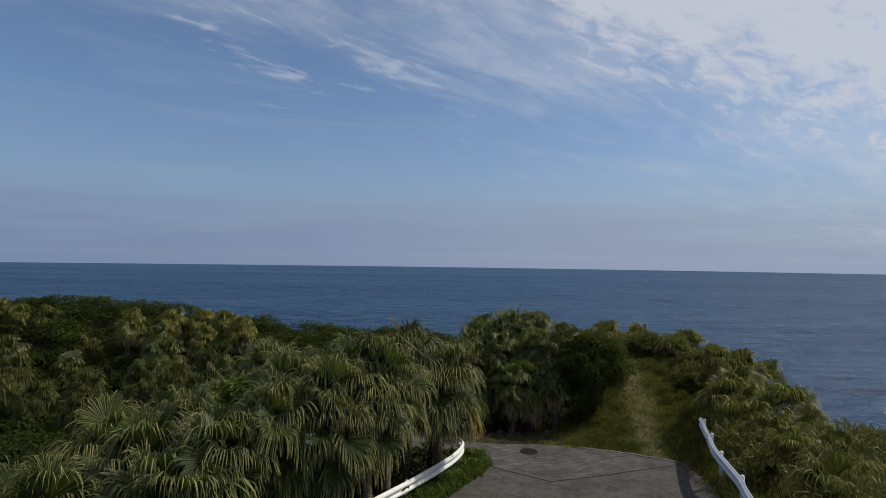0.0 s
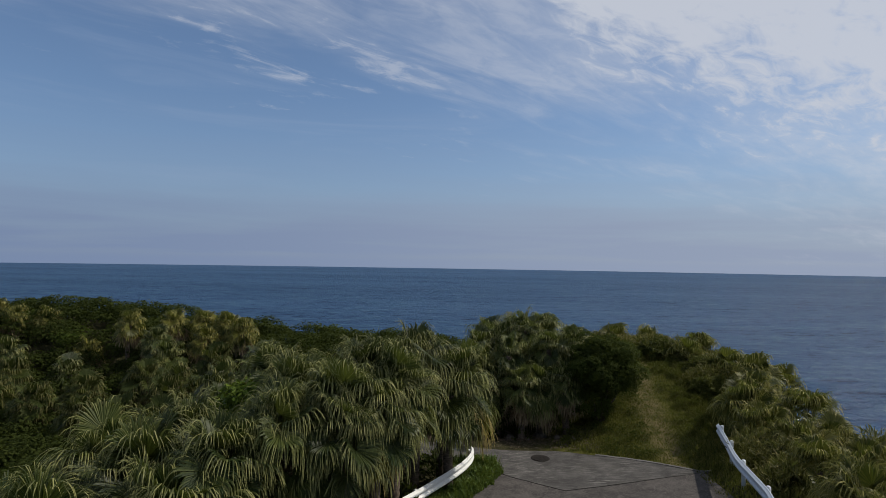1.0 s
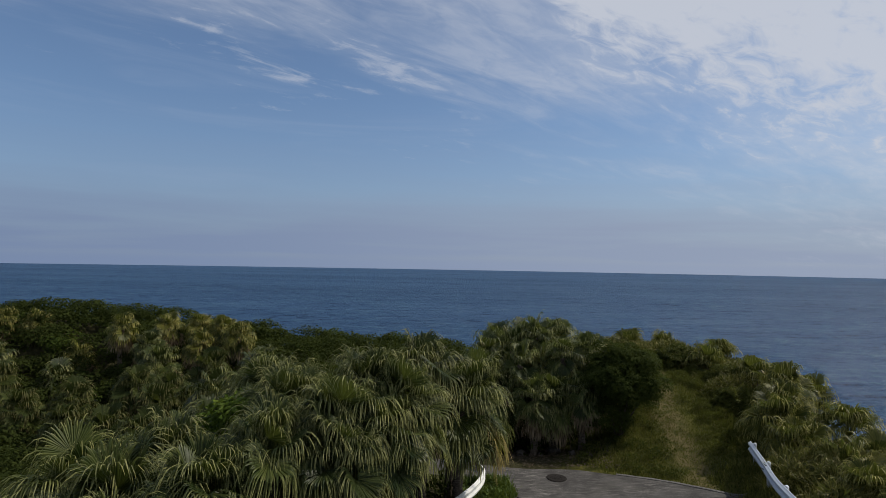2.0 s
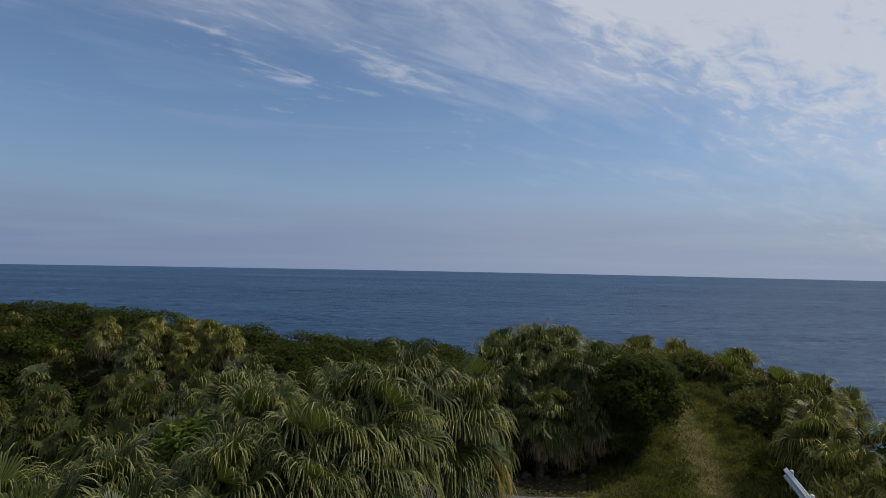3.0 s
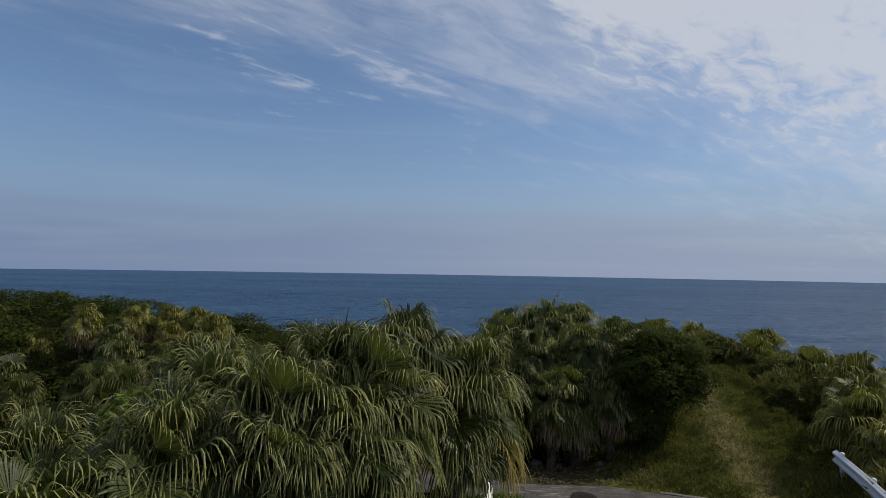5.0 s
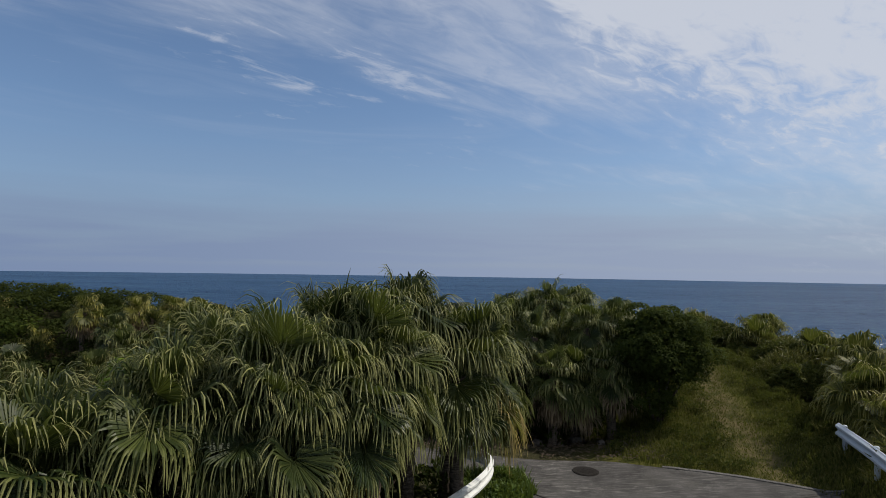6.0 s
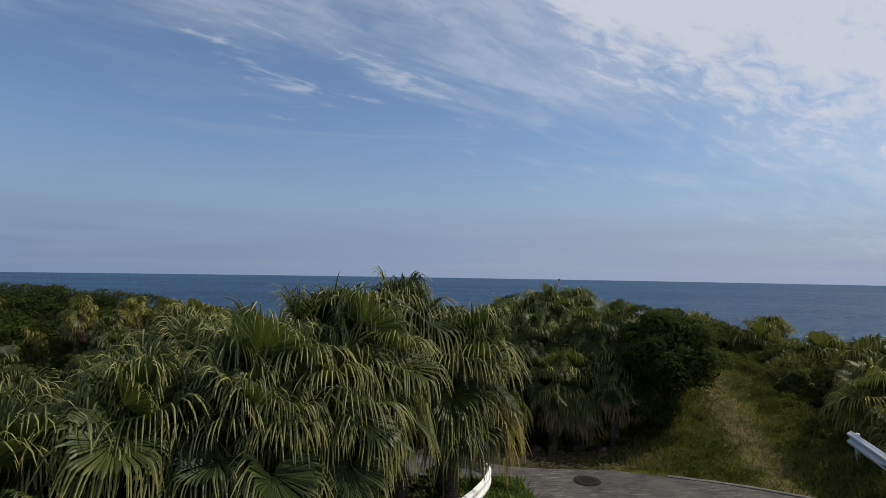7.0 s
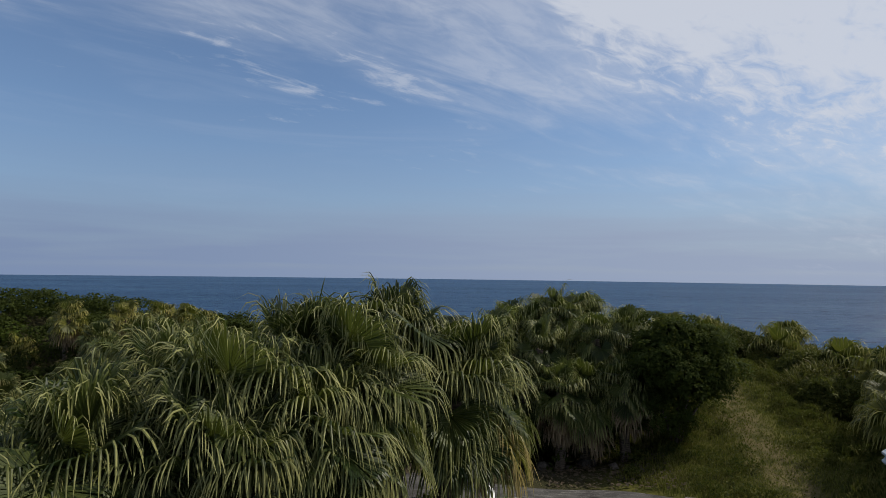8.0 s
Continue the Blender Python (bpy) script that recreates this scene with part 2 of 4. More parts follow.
def plain_material(name, a, b, scale, rough=0.8, metal=0.0, bump=0.3, stretch=(1, 1, 1)):
    m, n, bsdf, _ = material(name)
    p = n.mapping(n.coords("Object"), stretch)
    f = n.noise(p, scale, 5, 0.6)
    n.put(bsdf.inputs["Base Color"], n.mix(n.ramp(f, 0.3, 0.7), a, b))
    bsdf.inputs["Roughness"].default_value, bsdf.inputs["Metallic"].default_value = rough, metal
    bsdf.inputs["Specular IOR Level"].default_value = 0.15
    bumped(n, bsdf, f, bump, 0.03)
    return m


def sea_material():
    m, n, bsdf, out = material("sea_water")
    p = n.coords("Object")
    swell = n.noise(n.mapping(p, (0.35, 1, 1), (0, 0, -12)), 0.035, 4, 0.55, 0.3)
    chop = n.noise(n.mapping(p, (0.45, 1, 1), (0, 0, 8)), 0.16, 5, 0.62, 0.4)
    ripple = n.noise(n.mapping(p, (0.5, 1, 1), (0, 0, -5)), 0.7, 4, 0.6)
    band = n.noise(n.mapping(p, (0.25, 1, 1)), 0.0035, 4, 0.5)
    h = n.math("ADD", n.math("MULTIPLY", swell, 3.0), n.math("ADD", n.math("MULTIPLY", chop, 2.0), n.math("MULTIPLY", ripple, 0.7)))
    c = n.mix(n.ramp(band, 0.3, 0.7), (0.021, 0.053, 0.115), (0.031, 0.071, 0.146))
    # wave shading put into the colour: dark troughs, pale crests
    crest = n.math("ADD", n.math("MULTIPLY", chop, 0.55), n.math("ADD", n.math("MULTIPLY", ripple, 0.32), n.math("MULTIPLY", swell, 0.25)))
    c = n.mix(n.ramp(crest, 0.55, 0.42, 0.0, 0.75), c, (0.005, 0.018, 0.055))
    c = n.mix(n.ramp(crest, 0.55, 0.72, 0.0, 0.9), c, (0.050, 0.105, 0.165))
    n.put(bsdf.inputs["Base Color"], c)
    bsdf.inputs["Roughness"].default_value = 1.0
    bsdf.inputs["Specular IOR Level"].default_value = 0.0
    bumped(n, bsdf, h, 1.0, 2.4)
    normal = bsdf.inputs["Normal"].links[0].from_socket
    gloss = n.add("ShaderNodeBsdfGlossy")
    gloss.inputs["Roughness"].default_value = 0.2
    n.put(gloss.inputs["Normal"], normal)
    fres = n.add("ShaderNodeFresnel")
    fres.inputs[0].default_value = 1.33
    n.put(fres.inputs["Normal"], normal)
    mixed = n.add("ShaderNodeMixShader")
    n.put(mixed.inputs[0], n.math("MINIMUM", n.math("MULTIPLY", fres.outputs[0], 0.7), 0.15))
    m.node_tree.links.new(bsdf.outputs[0], mixed.inputs[1])
    m.node_tree.links.new(gloss.outputs[0], mixed.inputs[2])
    m.node_tree.links.new(mixed.outputs[0], out.inputs[0])
    return m


SOIL = soil_material()
ASPHALT = asphalt_material()
GROOVED = concrete_material("brushed_concrete")
KERB = concrete_material("kerb_concrete", False)
WHITE = paint_material("white_rail_paint", (0.62, 0.63, 0.62), 0.75)
WORN = paint_material("weathered_rail_paint", (0.52, 0.56, 0.60), 0.8)
IRON = plain_material("cast_iron", (0.008, 0.007, 0.006), (0.020, 0.017, 0.015), 30, 0.85, 0.0)
BARK = plain_material("palm_bark", (0.055, 0.042, 0.032), (0.15, 0.12, 0.09), 8, 0.95, 0, 1.0, (1, 1, 4))
TWIG = plain_material("shrub_bark", (0.05, 0.04, 0.03), (0.12, 0.10, 0.08), 12, 0.95)
STEM = plain_material("palm_stalk", (0.075, 0.085, 0.025), (0.15, 0.14, 0.05), 14, 0.5)
ROCK = plain_material("dark_rock", (0.035, 0.03, 0.025), (0.11, 0.095, 0.08), 3, 0.95, 0, 1.0)
TAR = plain_material("tar_seam", (0.010, 0.010, 0.010), (0.028, 0.026, 0.024), 12, 0.9)
SEAWATER = sea_material()


# ---- shapes ----
def smooth(lo, hi, v):
    t = np.clip((v - lo) / (hi - lo), 0, 1)
    return t * t * (3 - 2 * t)


def ground(x, y):
    """Height of the land: road shelf, rising grass track, wooded valley on the west, slopes down to the sea."""
    x, y = np.asarray(x, float), np.asarray(y, float)
    z = 0.0 * x
    # verge up to the east rail, and the grass track that climbs away from the road
    z = z + 0.05 * np.clip(x - 3.6, 0, 6.4) * (1 - 0.5 * smooth(20, 24, y)) + 0.40 * smooth(8.35, 9.2, x + 0.3 * np.clip(18.5 - y, 0, 8)) * (1 - smooth(21.0, 24.0, y))
    z = z + 0.04 * np.clip(20 - y, 0, 8) * smooth(5, 9, x)
    bank = smooth(4.6, 8.6, x + 0.10 * (y - 22)) * smooth(20.6, 22.6, y + 0.33 * (x - 6.5))
    top = np.clip(y - 27.2, 0, 8)
    z = z + bank * (np.clip(0.15 + 0.235 * (y - 22.2), 0.0, 1.325) + 0.235 * top - 0.0222 * top ** 2 - 0.12 * np.maximum(0, y - 35.2))
    # shoulder east of the track
    z = z - 0.5 * np.maximum(0, x - np.maximum(10.8, 8.25 + 0.21 * (y - 21.0) + 2.3)) * smooth(20, 24, y)
    # road falls away to the north-west
    z = z - 0.75 * smooth(22.4, 27, y) * (1 - smooth(4.0, 7.0, x))
    # valley to the west
    west = smooth(-1.0, -16, x)
    z = z - west * 3.3 * (1 - smooth(33, 46, y) * 0.9)
    z = z + (1.1 * smooth(-4, -14, x) + 2.6 * smooth(-12, -34, x)) * smooth(36, 48, y)
    # slopes to the sea: east, north, far west
    z = z - 0.9 * np.maximum(0, x - 14.5) - 0.02 * np.maximum(0, x - 14.5) ** 2
    z = z - 0.55 * np.maximum(0, y - 50 - 0.12 * x) - 0.012 * np.maximum(0, y - 50) ** 2
    z = z - 0.35 * np.maximum(0, y - 36) * smooth(-2, 8, x)
    z = z - 0.5 * np.maximum(0, -x - 75)
    z = z + 0.05 * np.sin(x * 1.3 + 0.7 * y) * np.cos(y * 0.9) * smooth(20, 26, y + x * 0.2)
    return np.maximum(z, SEA - 6)


def gz(x, y):
    return float(ground(x, y))


def mesh_of(name, verts, faces, mat, uv=None, flat=False):
    """A mesh from generated arrays; uv holds one x value per vertex."""
    me = bpy.data.meshes.new(name)
    me.from_pydata([tuple(v) for v in verts], [], [tuple(f) for f in faces])
    me.materials.append(mat)
    if uv is not None:
        layer = me.uv_layers.new(name="UVMap")
        idx = np.empty(len(me.loops), int)
        me.loops.foreach_get("vertex_index", idx)
        vals = np.zeros((len(idx), 2), np.float32)
        vals[:, 0] = np.asarray(uv)[idx]
        layer.data.foreach_set("uv", vals.ravel())
    if not flat:
        me.polygons.foreach_set("use_smooth", [True] * len(me.polygons))
    me.update()
    return me


def part(name, me, parent, m=None, label=""):
    ob = new(name, me)
    ob.parent = parent
    if m is not None:
        ob.matrix_basis = m
    return tagged(ob, label) if label else ob


def bm_mesh(name, bm, mat, smooth_faces=False):
    me = bpy.data.meshes.new(name)
    bm.to_mesh(me)
    bm.free()
    me.materials.append(mat)
    if smooth_faces:
        me.polygons.foreach_set("use_smooth", [True] * len(me.polygons))
    return me


def tube(path, radii, sides=8, cap=True):
    """Vertices and faces of a tube along a path."""
    path = [Vector(p) for p in path]
    vs, fs = [], []
    for i, p in enumerate(path):
        d = (path[min(i + 1, len(path) - 1)] - path[max(i - 1, 0)]).normalized()
        a = d.orthogonal().normalized() if abs(d.z) > 0.95 else d.cross(Vector((0, 0, 1))).normalized()
        b = d.cross(a)
        for s in range(sides):
            w = 2 * math.pi * s / sides
            vs.append(p + radii[i] * (math.cos(w) * a + math.sin(w) * b))
    for i in range(len(path) - 1):
        for s in range(sides):
            q = (s + 1) % sides
            fs.append((i * sides + s, i * sides + q, (i + 1) * sides + q, (i + 1) * sides + s))
    if cap:
        fs.append(tuple(range(sides))[::-1])
        fs.append(tuple((len(path) - 1) * sides + s for s in range(sides)))
    return vs, fs


# ---- land and sea ----
def build_land():
    xs = np.concatenate([np.linspace(-170, -40, 40), np.linspace(-38, -3, 45), np.linspace(-2.5, 16, 75), np.linspace(17, 75, 40)])
    ys = np.concatenate([np.linspace(-90, 10, 45), np.linspace(11, 38, 90), np.linspace(39, 140, 70)])
    X, Y = np.meshgrid(xs, ys)
    Z = ground(X, Y)
    Z = np.where(Y < -30, np.maximum(Z - 0.6 * (-30 - Y), SEA - 6), Z) - 0.03
    V = np.stack([X.ravel(), Y.ravel(), Z.ravel()], 1)
    w = len(xs)
    F = [(j * w + i, j * w + i + 1, (j + 1) * w + i + 1, (j + 1) * w + i) for j in range(len(ys) - 1) for i in range(w - 1)]
    tagged(new("ground", mesh_of("ground", V, F, SOIL)), "turf and bare soil of a coastal headland", "ground", kind="structure")
    rings, n = [0, 60, 200, 600, 1800, 4960], 192
    V = [(0, 0, SEA)]
    F = []
    for r in rings[1:]:
        V += [(r * math.sin(2 * math.pi * k / n), r * math.cos(2 * math.pi * k / n), SEA) for k in range(n)]
    for k in range(n):
        q = (k + 1) % n
        F.append((0, 1 + q, 1 + k))
        for r in range(len(rings) - 2):
            F.append((1 + r * n + k, 1 + r * n + q, 1 + (r + 1) * n + q, 1 + (r + 1) * n + k))
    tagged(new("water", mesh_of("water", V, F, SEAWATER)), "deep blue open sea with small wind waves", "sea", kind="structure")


build_land()


# ---- road ----
def slab(name, outline, mat, lift, thick, parent=None, cell=0.5):
    """A paved sheet with an outline in plan, laid on the ground."""
    bm = bmesh.new()
    f = bm.faces.new([bm.verts.new((x, y, 0)) for x, y in outline])
    xs, ys = [p[0] for p in outline], [p[1] for p in outline]
    for axis, lo, hi in ((0, min(xs), max(xs)), (1, min(ys), max(ys))):
        v = lo + cell
        while v < hi:
            co, no = ((v, 0, 0), (1, 0, 0)) if axis == 0 else ((0, v, 0), (0, 1, 0))
            bmesh.ops.bisect_plane(bm, geom=bm.verts[:] + bm.edges[:] + bm.faces[:], plane_co=co, plane_no=no)
            v += cell * (1 if hi - lo < 12 else 2)
    bmesh.ops.recalc_face_normals(bm, faces=bm.faces[:])
    if sum(g.normal.z for g in bm.faces) < 0:
        bmesh.ops.reverse_faces(bm, faces=bm.faces[:])
    top = bm.faces[:]
    ex = bmesh.ops.extrude_face_region(bm, geom=top)
    for v in [g for g in ex["geom"] if isinstance(g, bmesh.types.BMVert)]:
        v.co.z = 1
    for v in bm.verts:
        base = gz(v.co.x, v.co.y)
        v.co.z = base + lift if v.co.z > 0.5 else base + lift - thick
    bmesh.ops.recalc_face_normals(bm, faces=bm.faces[:])
    me = bm_mesh(name, bm, mat)
    ob = new(name, me)
    if parent:
        ob.parent = parent
    return ob


def curve_pts(pts, n=8):
    """Catmull-Rom through control points."""
    P = [Vector(p) for p in pts]
    P = [2 * P[0] - P[1]] + P + [2 * P[-1] - P[-2]]
    out = []
    for i in range(1, len(P) - 2):
        for k in range(n):
            t = k / n
            a, b, c, d = P[i - 1:i + 3]
            out.append(0.5 * ((2 * b) + (c - a) * t + (2 * a - 5 * b + 4 * c - d) * t * t + (3 * b - a - 3 * c + d) * t ** 3))
    return out + [P[-2]]


def build_road():
    back = [(p.x, p.y) for p in curve_pts([(-8, 26.5, 0), (-4, 24.6, 0), (-0.5, 22.9, 0), (2.0, 22.1, 0), (4.0, 21.95, 0), (5.15, 21.5, 0), (6.75, 20.75, 0), (8.05, 19.75, 0), (8.65, 19.1, 0)], 5)]
    joint = [(8.3, 19.25), (6.1, 18.8), (3.65, 18.3), (2.6, 19.0), (1.75, 19.65)]
    west = [(-0.5, 16.0), (-1.5, 12), (-1.5, 4), (-1.5, -30)]
    upper = slab("road", back + joint + [(1.5, 20.9), (0.2, 21.2), (-4, 21.6), (-8, 22.6)], GROOVED, 0.02, 0.08)
    tagged(upper, "brushed grey concrete road surface with dark stains", "road", kind="structure")
    lower = slab("road", [(8.3, 19.25), (8.5, 19.05), (8.3, 17.35), (8.05, 16.15), (7.3, 12.8), (6.5, 8), (6.3, -30)] + west[::-1] + [(0.1, 16.9), (0.95, 18.25), (1.75, 19.6), (2.6, 18.95), (3.65, 18.25), (6.1, 18.75)], ASPHALT, 0.035, 0.09)
    tagged(lower, "worn grey asphalt road with gritty surface", "road", kind="structure")
    seam = [Vector((x, y, gz(x, y) + 0.028)) for x, y in [(8.3, 19.2), (7.2, 19.0), (6.1, 18.76), (4.9, 18.5), (3.65, 18.26), (3.1, 18.62), (2.6, 18.97), (2.1, 19.3), (1.75, 19.62)]]
    vs, fs = tube(seam, [0.022] * len(seam), 6)
    tagged(new("trim", mesh_of("trim", vs, fs, TAR)), "black tar seam between asphalt and concrete", "road joint", kind="structure")
    # thin concrete lip along the far edge
    lip = [Vector((x, y, gz(x, y) + 0.004 * math.sin(9 * x))) for x, y in back if x > 5.3]
    vs, fs = [], []
    prof = [(-0.07, -0.05), (-0.07, 0.035), (-0.055, 0.045), (0.055, 0.045), (0.07, 0.035), (0.07, -0.05)]
    for i, p in enumerate(lip):
        d = (lip[min(i + 1, len(lip) - 1)] - lip[max(i - 1, 0)]).normalized()
        nrm = Vector((-d.y, d.x, 0)).normalized()
        for a, b in prof:
            vs.append(p + nrm * (a + 0.06) + Vector((0, 0, b)))
    k = len(prof)
    for i in range(len(lip) - 1):
        for s in range(k - 1):
            fs.append((i * k + s, (i + 1) * k + s, (i + 1) * k + s + 1, i * k + s + 1))
    tagged(new("kerb", mesh_of("kerb", vs, fs, KERB, flat=True)), "low weathered concrete edge beside the grass", "kerb", kind="structure")


build_road()


def build_manhole(x, y):
    root = new("manhole")
    root.location = (x, y, gz(x, y) + 0.02)
    bm = bmesh.new()
    bmesh.ops.create_cone(bm, cap_ends=True, segments=40, radius1=0.305, radius2=0.305, depth=0.03)
    for i in range(-3, 4):
        for j in range(-3, 4):
            if i * i + j * j < 10:
                r = bmesh.ops.create_cube(bm, size=1.0)
                bmesh.ops.scale(bm, verts=r["verts"], vec=(0.045, 0.045, 0.006))
                bmesh.ops.translate(bm, verts=r["verts"], vec=(i * 0.068, j * 0.068, 0.017))
    part("cover", bm_mesh("cover", bm, IRON), root, pose(0, 0, 0.003))
    vs, fs = [], []
    for r, z in ((0.31, 0.0), (0.31, 0.012), (0.345, 0.012), (0.345, -0.02)):
        vs += [(r * math.cos(2 * math.pi * k / 40), r * math.sin(2 * math.pi * k / 40), z) for k in range(40)]
    for q in range(3):
        fs += [(q * 40 + k, (q + 1) * 40 + k, (q + 1) * 40 + (k + 1) % 40, q * 40 + (k + 1) % 40) for k in range(40)]
    part("rim", mesh_of("rim", vs, fs, IRON), root)
    tagged(root, "round dark cast-iron manhole cover set in the concrete road", "manhole cover")


build_manhole(3.38, 21.2)


# ---- guard rails ----
def beam_mesh(name, pts, mat, face):
    """A W-shaped steel beam swept along a path; face: +1 or -1, the side on which its waves swell."""
    prof = [(0.00, 0.175), (0.012, 0.172), (0.03, 0.15), (0.078, 0.115), (0.08, 0.07), (0.035, 0.035), (0.02, 0.0),
            (0.035, -0.035), (0.08, -0.07), (0.078, -0.115), (0.03, -0.15), (0.012, -0.172), (0.00, -0.175)]
    prof = prof + [(a - 0.006, b) for a, b in prof[::-1]]
    k, vs, fs = len(prof), [], []
    for i, p in enumerate(pts):
        d = (pts[min(i + 1, len(pts) - 1)] - pts[max(i - 1, 0)])
        nrm = Vector((d.y, -d.x, 0)).normalized() * face
        for a, b in prof:
            vs.append(p + nrm * a + Vector((0, 0, b)))
    for i in range(len(pts) - 1):
        for s in range(k):
            fs.append((i * k + s, i * k + (s + 1) % k, (i + 1) * k + (s + 1) % k, (i + 1) * k + s))
    fs += [tuple(range(k)), tuple((len(pts) - 1) * k + s for s in range(k))]
    me = mesh_of(name, vs, fs, mat, flat=True)
    return me


def build_rail(ctrl, face, mat, label, every, shift=0.0, post_up=0.06):
    root = new("guard_rail")
    root.location = ctrl[0]
    off = Matrix.Translation(-Vector(ctrl[0]))
    pts = [off @ p for p in curve_pts(ctrl, 8)]
    part("beam", beam_mesh("beam", pts, mat, face), root)
    # posts stand behind the beam
    run, nxt = 0.0, shift
    for a, b in zip(pts, pts[1:]):
        seg = (b - a).length
        while run + seg >= nxt:
            p = a.lerp(b, (nxt - run) / seg)
            d = (b - a).normalized()
            nrm = Vector((d.y, -d.x, 0)).normalized() * face
            foot = p - nrm * 0.10
            w = foot + Vector(ctrl[0])
            low = gz(w.x, w.y) - w.z - 0.15
            vs, fs = tube([(0, 0, low), (0, 0, 0.155 + post_up), (0, 0, 0.175 + post_up)], [0.057, 0.057, 0.03], 14)
            post = part("post", mesh_of("post", vs, fs, mat), root, Matrix.Translation(foot))
            bm = bmesh.new()
            bmesh.ops.create_cube(bm, size=1.0)
            bmesh.ops.scale(bm, verts=bm.verts, vec=(0.09, 0.08, 0.14))
            bmesh.ops.bevel(bm, geom=bm.edges[:], offset=0.008, segments=1, affect="EDGES")
            part("bracket", bm_mesh("bracket", bm, mat), post, pose(*(nrm * 0.07), rz=math.degrees(math.atan2(nrm.y, nrm.x))))
            nxt += every
        run += seg
    return tagged(root, label, "guard rail", "guard rails along the road"), pts


RAIL_W = [(-3.6, 12.3, 0.55), (-1.99, 14.92, 0.55), (-0.95, 16.46, 0.55), (-0.05, 17.9, 0.55), (0.47, 18.88, 0.55), (0.75, 19.75, 0.54), (0.74, 20.42, 0.53), (0.35, 21.0, 0.50), (-0.5, 21.4, 0.46)]
RAIL_E = [(9.82, 20.95, 1.30), (9.23, 19.2, 1.34), (8.6, 17.4, 1.37), (8.26, 15.9, 1.38), (8.02, 14.8, 1.38), (7.65, 13.5, 1.34), (7.2, 11.0, 1.34), (6.9, 6.0, 1.34)]
build_rail(RAIL_W, 1, WHITE, "curved white steel guard rail, chipped and rust-stained", 2.0, 1.0, -0.03)
build_rail(RAIL_E, 1, WORN, "weathered grey-white steel guard rail beside the scrub", 2.0, 0.12, -0.02)


